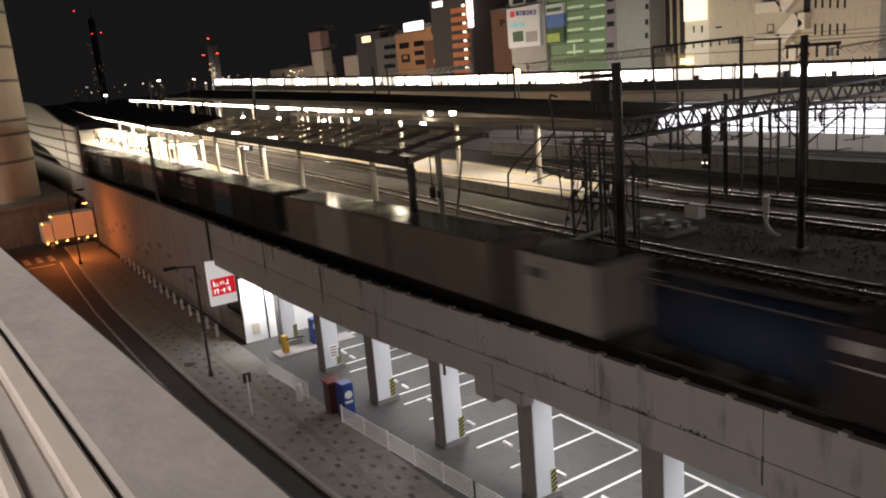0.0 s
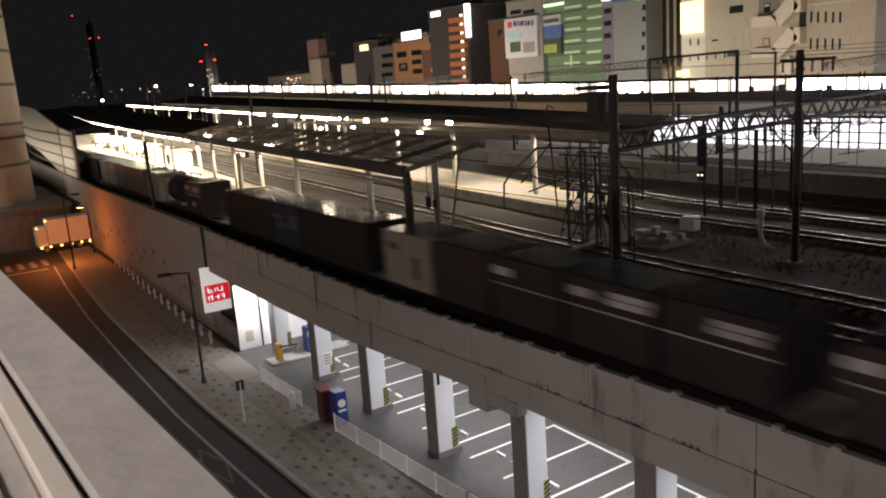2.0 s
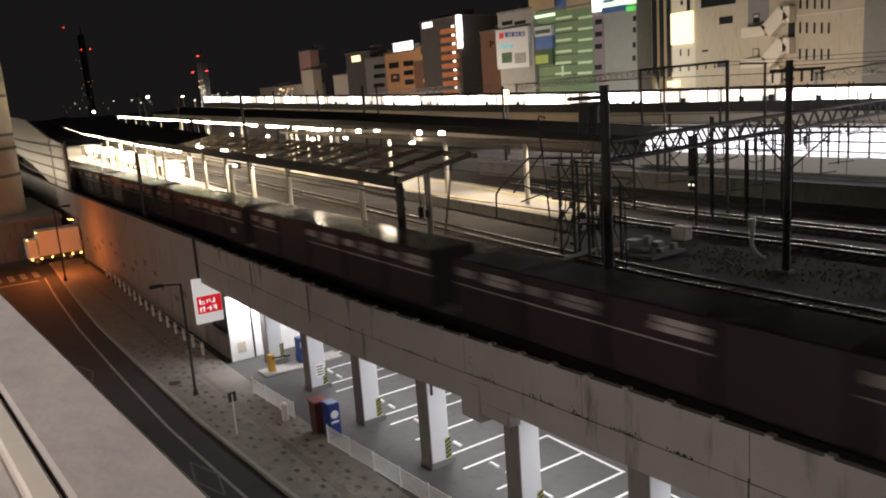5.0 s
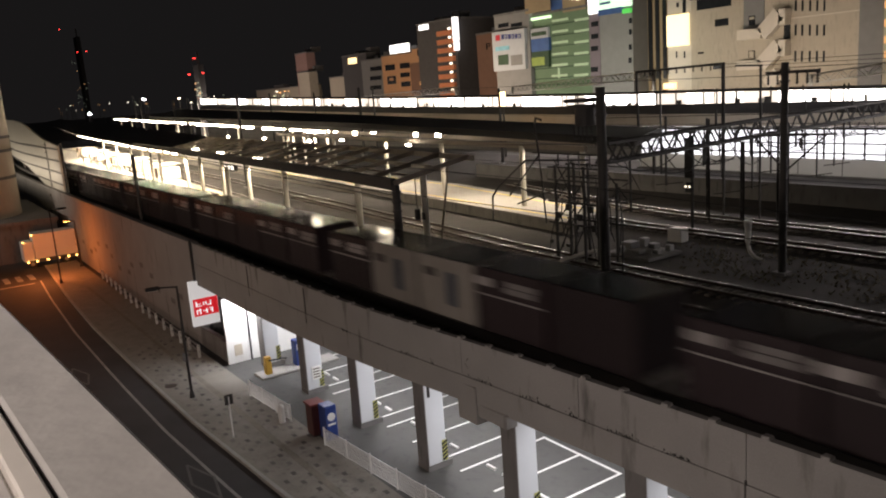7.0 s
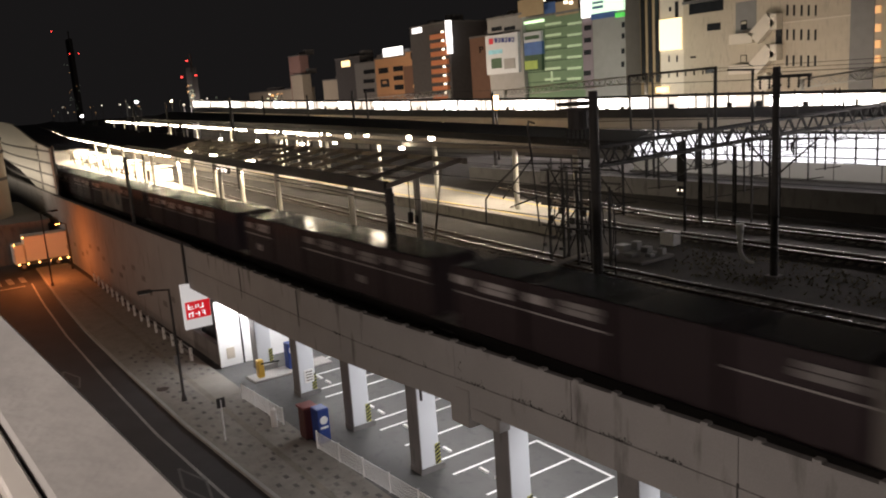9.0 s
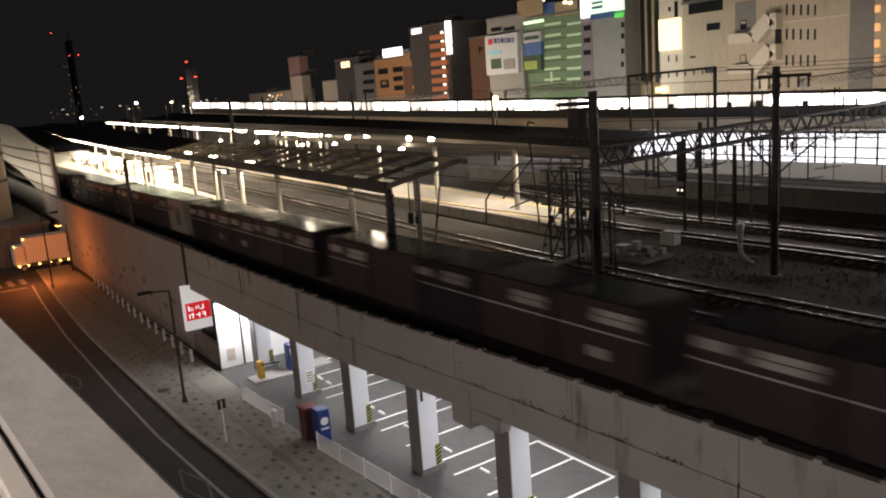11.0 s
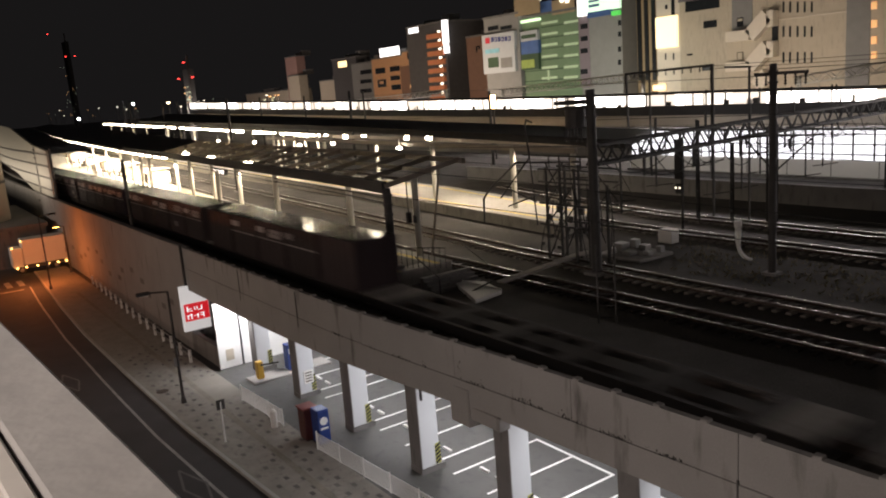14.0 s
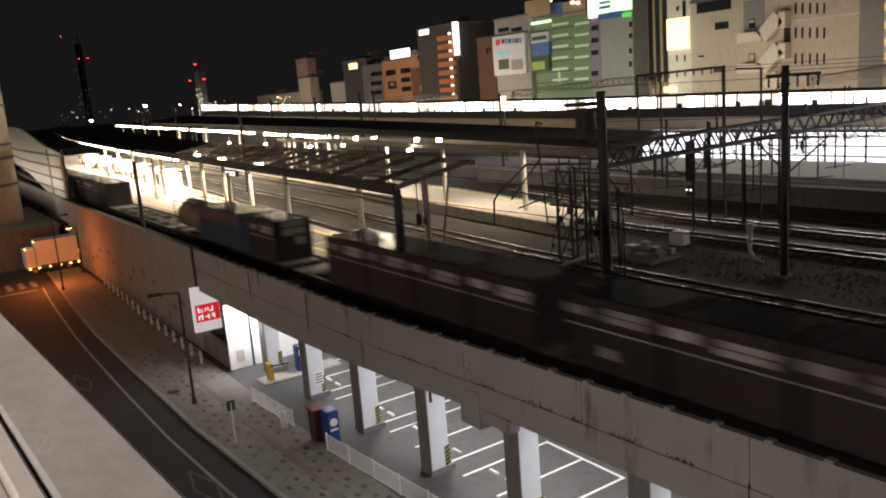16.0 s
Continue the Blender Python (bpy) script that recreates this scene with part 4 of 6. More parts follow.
panel(greyb, "window", 114, -42.31, -42.12, 3.32, 3.67, w_dark, 0.1)
panel(greyb, "window", 114, -42.33, -42.15, 2.58, 2.92, w_dark, 0.1)
panel(greyb, "window", 114, -42.37, -42.18, 1.58, 1.93, w_dark, 0.1)
panel(greyb, "window", 114, -42.40, -42.21, 0.69, 1.05, w_dark, 0.1)
panel(brown, "dark_fin", 118, -41.59, -41.34, -0.41, 6.98, w_dark, 0.2)
panel(brown, "dark_fin", 118, -41.03, -40.78, -0.45, 6.92, w_dark, 0.2)
panel(brown, "dark_fin", 118, -40.57, -40.33, -0.49, 6.87, w_dark, 0.2)
panel(brown, "dark_fin", 118, -40.10, -39.86, -0.53, 6.82, w_dark, 0.2)
panel(yel, "bright_sign", 112, -39.75, -38.41, 1.58, 3.61, g_yellow, 0.5)
panel(yel, "window", 112, -39.28, -39.21, 0.79, 1.22, w_dark)
panel(yel, "window", 112, -38.77, -38.69, 0.75, 1.18, w_dark)
panel(yel, "window", 112, -39.21, -39.07, 4.08, 4.37, w_dark)
panel(yel, "window", 112, -38.82, -38.61, 3.67, 4.69, w_dark)
panel(yel, "lower_glow_sign", 112, -40.00, -39.28, -1.22, -0.84, sign_warm, 0.6)
panel(apart, "window", 112, -36.78, -35.95, 2.62, 3.08, w_dark)
panel(apart, "window", 112, -36.91, -36.31, -0.15, 0.26, w_dark)
panel(apart, "vent", 112, -37.86, -37.50, 0.93, 1.05, w_dark)
panel(apart, "roof_screen", 112, -37.90, -35.77, 3.80, 4.49, w_dark, 0.15)
panel(apart, "door", 112, -34.69, -34.30, 2.49, 3.09, w_dark)
panel(apart, "door", 112, -34.70, -34.31, 0.41, 0.89, w_dark)
panel(apart, "door_leaf", 112, -34.62, -34.35, 2.85, 3.01, m_cream, 0.2)
panel(apart, "door_leaf", 112, -34.63, -34.35, 0.43, 0.84, m_cream, 0.2)
panel(apart, "landing", 112, -35.05, -33.61, 1.60, 2.24, m_white_t, 1.6)
panel(apart, "landing", 112, -35.06, -33.61, -0.34, 0.25, m_white_t, 1.6)
panel(apart, "landing", 112, -32.56, -32.17, 2.32, 3.32, m_white_t, 1.6)
panel(apart, "landing", 112, -32.55, -32.16, 0.38, 1.39, m_white_t, 1.6)
panel(apart, "stair_shadow_wall", 112, -35.01, -33.75, 2.28, 4.27, m_grey, 0.06)
panel(apart, "dark_slot", 112, -32.52, -32.19, 1.42, 2.32, w_dark, 0.3)
flight(apart, 112, -33.61, 1.87, -32.55, 3.04)
flight(apart, 112, -33.61, -0.08, -32.54, 1.10)
flight(apart, 112, -33.23, -1.42, -32.54, -0.69)
panel(ctower, "slit_window", 112, -31.95, -31.84, 3.13, 3.81, w_dark)
panel(ctower, "slit_window", 112, -31.56, -31.45, 3.09, 3.76, w_dark)
panel(ctower, "slit_window", 112, -31.12, -31.01, 3.04, 3.71, w_dark)
panel(ctower, "slit_window", 112, -30.71, -30.60, 3.00, 3.67, w_dark)
panel(ctower, "slit_window", 112, -30.30, -30.20, 2.96, 3.62, w_dark)
panel(ctower, "slit_window", 112, -31.94, -31.83, 1.61, 2.29, w_dark)
panel(ctower, "slit_window", 112, -31.55, -31.44, 1.57, 2.25, w_dark)
panel(ctower, "slit_window", 112, -31.11, -31.00, 1.53, 2.21, w_dark)
panel(ctower, "slit_window", 112, -30.69, -30.58, 1.49, 2.16, w_dark)
panel(ctower, "slit_window", 112, -30.29, -30.18, 1.45, 2.12, w_dark)
panel(ctower, "slit_window", 112, -31.93, -31.82, -0.03, 0.66, w_dark)
panel(ctower, "slit_window", 112, -31.54, -31.43, -0.07, 0.62, w_dark)
panel(ctower, "slit_window", 112, -31.09, -30.98, -0.10, 0.58, w_dark)
panel(ctower, "slit_window", 112, -30.67, -30.56, -0.14, 0.55, w_dark)
panel(ctower, "slit_window", 112, -30.27, -30.16, -0.17, 0.51, w_dark)
panel(ctower, "right_wing", 112, -28.26, -26.93, -1.96, 5.75, m_grey, 0.1)
panel(ctower, "lit_balcony", 112, -26.88, -26.61, 2.77, 3.21, w_warm, 0.3)
panel(ctower, "lit_balcony", 112, -26.85, -26.58, 1.67, 2.12, w_warm, 0.3)
panel(ctower, "lit_balcony", 112, -26.83, -26.56, 0.68, 1.14, w_warm, 0.3)
panel(ctower, "lit_balcony", 112, -26.80, -26.54, -0.23, 0.23, w_warm, 0.3)
panel(ctower, "cornice", 112, -32.15, -28.27, 2.72, 2.79, m_white_t, 0.15)

# far dark towers with their red and white lights
g_red = glow("red_beacon", (1.0, 0.05, 0.04), 5)
for az, el, wdt, lights in ((-79.6, 5.0, 5, ((-80.35, 5.3), (-79.53, 3.88), (-79.0, 3.9))), (-72.55, 3.0, 3, ((-72.5, 3.1), (-72.95, 2.05), (-72.05, 2.1)))):
    x, z = at(95, az, el)
    b = thing("tower_building", "distant dark tower with red beacons", "building")
    part("wall", bx(bmesh.new(), x - wdt, x + wdt, 97, 99, -0.06, z - 2), M["black"], b)
    part("mast", bx(bmesh.new(), x - 0.3, x + 0.3, 98, 98.6, z - 2, z + 3), M["steel_dark"], b)
    for a2, e2 in lights:
        lx, lz = at(95, a2, e2)
        part("beacon", bx(bmesh.new(), lx - 0.28, lx + 0.28, 96.2, 96.99, lz - 0.14, lz + 0.14), g_red, b)
    rng = random.Random(int(-az))
    for i in range(16):
        a2, e2 = az + rng.uniform(-0.4, 0.4) * (0.5 if az > -75 else 1), rng.uniform(0.4, el - 1.5)
        lx, lz = at(95, a2, e2)
        part("lit_window", bx(bmesh.new(), lx - 0.6, lx + 0.6, 96.9, 97.0, lz - 0.2, lz + 0.2), w_dim if i % 5 else w_warm, b)
rng = random.Random(5)
for i in range(34):
    az, el = rng.uniform(-81, -66), rng.uniform(0.05, 0.55)
    x, z = at(96, az, el)
    fl = thing("distant_lamp", "small distant street lamp at night", "street lamp", "distant town lamps")
    r = rng.uniform(0.12, 0.28)
    part("lamp_head", bx(bmesh.new(), x - r * 2, x + r * 2, 96, 96.4, z - r * 0.7, z + r * 0.7), (w_white, w_warm, w_dim)[i % 3], fl)
    part("pole", bx(bmesh.new(), x - 0.15, x + 0.15, 96.1, 96.3, -0.06, z - r * 0.7), M["steel_dark"], fl)


# ---- freight train ----
SPEED, BED_Z, PITCH, SLOT = 27.2, 7.15, 21.8, 4.06


def mesh_of(name, bm, *materials, smooth=False):
    me = bpy.data.meshes.new(name)
    bm.to_mesh(me)
    bm.free()
    if smooth:
        me.shade_smooth()
    for m in materials:
        me.materials.append(m)
    return me


def box_mesh(length, height=2.43):
    """A corrugated steel container shell with thick corner posts, its middle at the origin and its base at z = 0."""
    L, Wd, n = length / 2, 1.22, int(length / 0.62)
    side = [(-L, Wd), (-L + 0.13, Wd)]
    for i in range(n):
        x0 = -L + 0.13 + i * (length - 0.26) / n
        w = (length - 0.26) / n
        side += [(x0 + 0.02, Wd - 0.035), (x0 + w * 0.5, Wd - 0.035), (x0 + w * 0.5 + 0.03, Wd - 0.01), (x0 + w - 0.02, Wd - 0.01)]
    side += [(L - 0.13, Wd), (L, Wd)]
    end = [(L, Wd - 0.12), (L - 0.04, Wd - 0.14), (L - 0.04, 0.72), (L - 0.005, 0.7), (L - 0.005, 0.64), (L - 0.04, 0.62), (L - 0.04, 0.03), (L - 0.015, 0.02)]
    end += [(x, -y) for x, y in reversed(end)]
    outline = side + end + [(x, -y) for x, y in reversed(side)] + [(-x, -y) for x, y in end]
    bm = bmesh.new()
    rings = [[bm.verts.new((x * k, y * k2, z)) for x, y in outline] for z, k, k2 in ((0.0, 1, 1), (height - 0.04, 1, 1), (height, 0.995, 0.985))]
    for r0, r1 in zip(rings, rings[1:]):
        for i in range(len(outline)):
            j = (i + 1) % len(outline)
            bm.faces.new((r0[i], r0[j], r1[j], r1[i]))
    bm.faces.new(rings[0]), bm.faces.new(rings[-1])
    bmesh.ops.recalc_face_normals(bm, faces=bm.faces[:])
    return bm


def roof_mesh(length, height=2.43):
    """A ribbed sheet roof, one closed shell."""
    n = max(2, int(length / 1.0))
    prof = []
    for i in range(n):
        x0 = -length / 2 + 0.06 + i * (length - 0.12) / n
        w = (length - 0.12) / n
        prof += [(x0, height + 0.003), (x0 + 0.03, height + 0.016), (x0 + w - 0.06, height + 0.016), (x0 + w - 0.03, height + 0.003)]
    prof += [(length / 2 - 0.06, height - 0.03), (-length / 2 + 0.06, height - 0.03)]
    bm = bmesh.new()
    r0, r1 = [[bm.verts.new((x, y, z)) for x, z in prof] for y in (-1.14, 1.14)]
    for i in range(len(prof)):
        j = (i + 1) % len(prof)
        bm.faces.new((r0[i], r0[j], r1[j], r1[i]))
    bm.faces.new(r0), bm.faces.new(r1)
    bmesh.ops.recalc_face_normals(bm, faces=bm.faces[:])
    return bm


BOX = {k: {} for k in (1, 2)}
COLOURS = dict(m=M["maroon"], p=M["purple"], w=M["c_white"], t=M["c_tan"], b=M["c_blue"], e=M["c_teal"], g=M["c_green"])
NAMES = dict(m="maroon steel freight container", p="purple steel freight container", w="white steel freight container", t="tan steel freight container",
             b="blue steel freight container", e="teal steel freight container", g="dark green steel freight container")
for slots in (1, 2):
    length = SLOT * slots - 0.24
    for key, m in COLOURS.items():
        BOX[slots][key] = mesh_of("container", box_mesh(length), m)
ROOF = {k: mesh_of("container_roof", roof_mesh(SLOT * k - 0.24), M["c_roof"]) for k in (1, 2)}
Y_SIDE = -1.22


def plate_mesh(*bars):
    bm = bmesh.new()
    for x0, x1, z0, z1 in bars:
        bx(bm, x0, x1, Y_SIDE - 0.026, Y_SIDE + 0.004, z0, z1)
    return mesh_of("plate", bm, M["c_panel"])


PLATE_A, PLATE_B = plate_mesh((-1.75, -0.7, 1.78, 2.1)), plate_mesh((0.1, 1.72, 1.92, 2.12), (0.0, 1.62, 1.68, 1.885))
STRIPE = plate_mesh((-1.85, 1.85, 1.42, 1.475))
BADGE = plate_mesh((-0.2, 0.35, 0.55, 0.9))
MARK_RED = mesh_of("mark", bx(bmesh.new(), 0.55, 1.05, Y_SIDE - 0.012, Y_SIDE + 0.004, 0.5, 1.5), M["c_red"])
MARK_BLUE = mesh_of("mark", bx(bmesh.new(), 0.15, 0.75, Y_SIDE - 0.012, Y_SIDE + 0.004, 0.55, 1.9), M["c_teal"])
MARK_DARK = mesh_of("mark", bx(bmesh.new(), -1.5, -0.6, Y_SIDE - 0.012, Y_SIDE + 0.004, 1.6, 1.95), M["wagon"])
LETTERS = mesh_of("letter_bar", bx(bx(bx(bmesh.new(), -1.9, -0.2, -1.232, -1.216, 1.5, 1.8), -1.2, 0.3, -1.232, -1.216, 1.05, 1.3), 0.7, 1.9, -1.232, -1.216, 1.1, 1.9), M["c_letters"])


END_A = mesh_of("end_plate", bx(bx(bmesh.new(), 2.018, 2.05, -0.7, 0.75, 2.05, 2.4), 2.018, 2.05, -0.7, 0.75, 1.55, 1.95), M["c_white"])
END_B = mesh_of("end_plate", bx(bmesh.new(), 2.018, 2.05, 0.1, 0.7, 0.95, 1.4), M["c_white"])


def tank_mesh(length):
    bm = bmesh.new()
    tube(bm, (-length / 2 + 0.35, 0, 1.25), (length / 2 - 0.35, 0, 1.25), 1.1, n=28)
    for s in (-1, 1):
        bmesh.ops.create_uvsphere(bm, u_segments=28, v_segments=10, radius=1.1, matrix=Matrix.Translation((s * (length / 2 - 0.38), 0, 1.25)) @ Matrix.Diagonal((0.28, 1, 1, 1)))
    return bm


def tank_frame(length):
    bm = bmesh.new()
    L = length / 2 - 0.06
    for sx in (-1, 1):
        for sy in (-1, 1):
            beam(bm, (sx * L, sy * 1.17, 0), (sx * L, sy * 1.17, 2.42), 0.07, 0.07)
            beam(bm, (sx * L, sy * 1.17, 0.1), (sx * (L - 1.0), sy * 1.17, 1.3), 0.05, 0.05)
        for z in (0.06, 2.38):
            beam(bm, (sx * L, -1.2, z), (sx * L, 1.2, z), 0.07, 0.07)
    for sy in (-1, 1):
        for z in (0.06, 2.38):
            beam(bm, (-L, sy * 1.17, z), (L, sy * 1.17, z), 0.06, 0.06)
    beam(bm, (-L, 0.0, 2.4), (L, 0.0, 2.4), 0.5, 0.04)
    return bm


TANK = {k: mesh_of("tank", tank_mesh(1.55 * SLOT), M["c_cream"] if k == "t" else COLOURS[k], smooth=True) for k in ("t", "b")}
TANK_FRAME = mesh_of("tank_frame", tank_frame(1.55 * SLOT), M["wagon"])

bm = bmesh.new()
bx(bm, -10.6, 10.6, -0.35, 0.35, -0.55, -0.1)
for sy in (-1, 1):
    bx(bm, -10.6, 10.6, sy * 1.1 - 0.1, sy * 1.1 + 0.1, -0.4, -0.04)
for i in range(11):
    x = -10.5 + i * 2.1
    bx(bm, x - 0.12, x + 0.12, -1.1, 1.1, -0.3, -0.045)
FLAT = mesh_of("flatbed", bm, M["wagon"])
DECK_PLATE = mesh_of("deck_plate", bx(bmesh.new(), -0.42, 0.42, -1.08, 1.08, -0.12, -0.03), M["wagon"])
bm = bmesh.new()
for sy in (-1, 1):
    bx(bm, -1.35, 1.35, sy * 0.95 - 0.07, sy * 0.95 + 0.07, -0.62, -0.38)
bx(bm, -0.25, 0.25, -1.0, 1.0, -0.66, -0.42)
BOGIE = mesh_of("bogie", bm, M["wagon"])
WHEEL = mesh_of("wheelset", tube(tube(tube(bmesh.new(), (0, -0.62, 0), (0, -0.5, 0), 0.36, n=20), (0, 0.5, 0), (0, 0.62, 0), 0.36, n=20), (0, -0.6, 0), (0, 0.6, 0), 0.08, n=8), M["rust"])
COUPLER = mesh_of("coupler", bx(bmesh.new(), 10.6, 11.6, -0.12, 0.12, -0.5, -0.25), M["rust"])
TAIL_PLATE = mesh_of("end_platform", bx(bmesh.new(), 9.3, 10.7, -1.12, 1.12, -0.1, -0.024), M["wagon_end"])


def child(name, me, parent, at_=(0, 0, 0), label=""):
    ob = new(name, me)
    ob.parent = parent
    ob.location = at_
    if label:
        tagged(ob, label)
    return ob


marks = random.Random(4)


def wagon(load):
    """load: one letter a slot; capital letters plain, a letter twice in brackets spans two slots, T and U tanks, '.' empty."""
    w = thing("container_wagon", "flat freight wagon carrying steel containers", "freight wagon", "wagons of the freight train")
    child("flatbed", FLAT, w), child("coupler", COUPLER, w), child("end_platform", TAIL_PLATE, w), child("end_platform", TAIL_PLATE, w, (-20.0, 0, 0))
    for bxx in (-7.4, 7.4):
        b = child("bogie", BOGIE, w, (bxx, 0, 0))
        for dx in (-0.95, 0.95):
            child("wheelset", WHEEL, b, (dx, 0, -0.34))
    for i in range(6):
        child("deck_plate", DECK_PLATE, w, ((i - 2.5) * SLOT * 0.88, 0, 0))
    slot = 0.0
    for code in load.split():
        if code in (".", "~"):
            slot += 1 if code == "." else 0.4
            continue
        if code[0] in "TU":
            x = -2.5 * SLOT + (slot + 0.775) * SLOT
            key = "t" if code[0] == "T" else "b"
            c = child("tank_container", TANK[key], w, (x, 0, 0), "tan tank container in a steel frame" if key == "t" else "blue tank container in a steel frame")
            child("tank_frame", TANK_FRAME, c)
            slot += 1.55
            continue
        n = 2 if "2" in code else 1
        key = code[0].lower()
        x = -2.5 * SLOT + (slot + n / 2) * SLOT
        c = child("container", BOX[n][key], w, (x, 0, 0.0), NAMES[key])
        child("container_roof", ROOF[n], c)
        if code[0] in "mp" and "0" not in code:
            dx = marks.uniform(-0.25, 0.15)
            child("stripe", STRIPE, c)
            if marks.random() < 0.92:
                child("plate", PLATE_A, c, (dx, 0, 0))
            if marks.random() < 0.95:
                child("plate", PLATE_B, c, (dx, 0, marks.uniform(-0.06, 0.06)))
            if marks.random() < 0.2:
                child("badge", BADGE, c, (dx, 0, 0))
        if "r" in code[1:]:
            child("mark", MARK_RED, c), child("mark", MARK_DARK, c)
        if "k" in code[1:]:
            child("mark", MARK_BLUE, c), child("mark", MARK_DARK, c)
        if "d" in code[1:]:
            child("mark", MARK_DARK, c)
        if "x" in code[1:]:
            child("end_plate", END_A, c), child("end_plate", END_B, c)
        if "l" in code[1:]:
            child("letter_bar", LETTERS, c)
        slot += n
    return w


LOADS = {-17: "m m m g0 m", -16: "g0 m m b m", -15: "w t m m m", -14: "m0 m e m g0", -13: "t t w m g0", -12: "m g0 e0 g0 g0", -11: "t w t t2", -10: "wd ~ U m",
         -9: "g2 bl g2", -8: "wr m0 m m m", -7: "m wd m m m", -6: "m m0 m m m", -5: "m m0 m m m", -4: "m m m m0 m", -3: "m m m0 m m", -2: "m wk wk m m0",
         -1: "m m m m p0", 0: "m m0 m m m", 1: "m m m0 m wk", 2: "p m m m m", 3: "m m0 p m m", 4: "m m m m p", 5: "m m m m m", 6: "m0 m m m m0", 7: ". . . . .",
         8: "T e02 ~ mx", 9: ". m m m m", 10: "m m m m m", 11: "m m m m0 m"}
TRAIN = {k: wagon(v) for k, v in LOADS.items()}


def train_pose(s):
    """The pose of a wagon whose middle stands at s along the track."""
    a, b = track_y(s - 5), track_y(s + 5)
    return pose(s, (a + b) / 2, BED_Z, 0, 0, math.degrees(math.atan2(b - a, 10)))


# ---- far end of the street ----
tower = thing("round_tower", "pale round tower block with dark floor bands", "building")
part("wall", tube(bmesh.new(), (-112, 4.6, 4.5), (-112, 4.6, 46), 7.0, n=48), M["cream"], tower, smooth=False)
for z in (9.2, 12.4, 14.0, 18.6, 22.5, 26.5, 30.5, 34.5):
    part("floor_band", tube(bmesh.new(), (-112, 4.6, z), (-112, 4.6, z + 0.35), 7.08, n=48), M["concrete_dark"], tower)
podium = thing("podium_building", "low flat building at the street corner", "building")
part("wall", bx(bmesh.new(), -128, -101.5, -26, 13.9, -0.05, 4.3), M["concrete_dark"], podium)
part("roof", bx(bmesh.new(), -128.2, -101.2, -26.2, 14.1, 4.3, 4.7), M["concrete_dark"], podium)
part("shutter", bx(bmesh.new(), -101.5, -101.42, -2, 8.2, 0.1, 3.0), M["concrete_dark"], podium)

lorry = thing("box_lorry", "white box lorry with amber marker lights parked across the street", "lorry", at=(-97.4, 12.1, 0))
part("cargo_box", bx(bmesh.new(), -1.2, 1.2, -1.6, 2.7, 0.95, 3.7), M["white"], lorry, bevel=0.04)
part("cab", bx(bmesh.new(), -1.1, 1.1, -2.75, -1.66, 0.7, 2.9), M["white"], lorry, "white cab", bevel=0.12)
part("chassis", bx(bmesh.new(), -0.9, 0.9, -2.6, 2.65, 0.5, 0.9), M["wagon"], lorry)
for y in (-1.95, 1.5):
    for x in (-0.95, 0.95):
        wh = part("wheel", tube(bmesh.new(), (x - 0.12, y, 0.42), (x + 0.12, y, 0.42), 0.42, n=18), M["black"], lorry)
        part("rim", tube(bmesh.new(), (x - 0.13, y, 0.42), (x + 0.13, y, 0.42), 0.22, n=14), M["steel_grey"], wh)
amber = glow("amber_lens", (1.0, 0.5, 0.12), 9)
for y in (-2.4, -1.5, -0.4, 0.7, 1.7, 2.55):
    part("marker_light", bx(bmesh.new(), 1.2, 1.27, y - 0.09, y + 0.09, 0.62, 0.78), amber, lorry)
part("marker_light", bx(bmesh.new(), 1.1, 1.2, -1.75, -1.6, 3.55, 3.68), amber, lorry)
part("marker_light", bx(bmesh.new(), 1.1, 1.2, -2.7, -2.55, 2.9, 3.0), amber, lorry)


def street_lamp(x, y, height, arm, turn, lit=None):
    s = thing("street_lamp", "grey steel street lamp with a curved arm", "street lamp", "street lamps", at=(x, y, 0.12))
    s.rotation_euler = (0, 0, radians(turn))
    part("base_plate", tube(bmesh.new(), (0, 0, 0), (0, 0, 0.35), 0.16, 0.11, 12), M["steel_dark"], s)
    part("pole", tube(bmesh.new(), (0, 0, 0.3), (0, 0, height), 0.085, 0.06, 12), M["steel_dark"], s)
    bm = bmesh.new()
    tube(bm, (0, 0, height - 0.04), (arm, 0, height + 0.08), 0.045, n=8)
    part("arm", bm, M["steel_dark"], s)
    h_ = part("lamp_head", bx(bmesh.new(), arm - 0.1, arm + 0.65, -0.17, 0.17, height - 0.02, height + 0.16), M["steel_dark"], s, bevel=0.05)
    part("lens", bx(bmesh.new(), arm, arm + 0.55, -0.12, 0.12, height - 0.05, height - 0.022), lit or M["white"], h_)
    part("side_box", bx(bmesh.new(), 0.06, 0.2, -0.09, 0.09, 2.2, 2.7), M["steel_grey"], s)
    return s


street_lamp(-43.4, 11.3, 6.5, 1.0, -95)
sodium = glow("sodium_lens", (1.0, 0.42, 0.08), 30)
street_lamp(-84.0, 11.0, 7.2, 0.9, 95)
street_lamp(-91.5, 14.2, 5.0, 0.5, -120, sodium)

sg = thing("sign_post", "slim white post with a small street sign", "road sign", at=(-36.5, 11.2, 0.13))
part("post", tube(bmesh.new(), (0, 0, 0), (0, 0, 2.1), 0.035, n=10), M["white"], sg)
part("sign_plate", bx(bmesh.new(), -0.02, 0.02, -0.2, 0.2, 1.7, 2.2), M["steel_dark"], sg)

manhole = tagged(part("manhole_cover", tube(bmesh.new(), (-46.2, 10.9, 0.12), (-46.2, 10.9, 0.14), 0.36, n=20), M["rust"]), "round dark iron manhole cover in the pavement", "manhole cover")

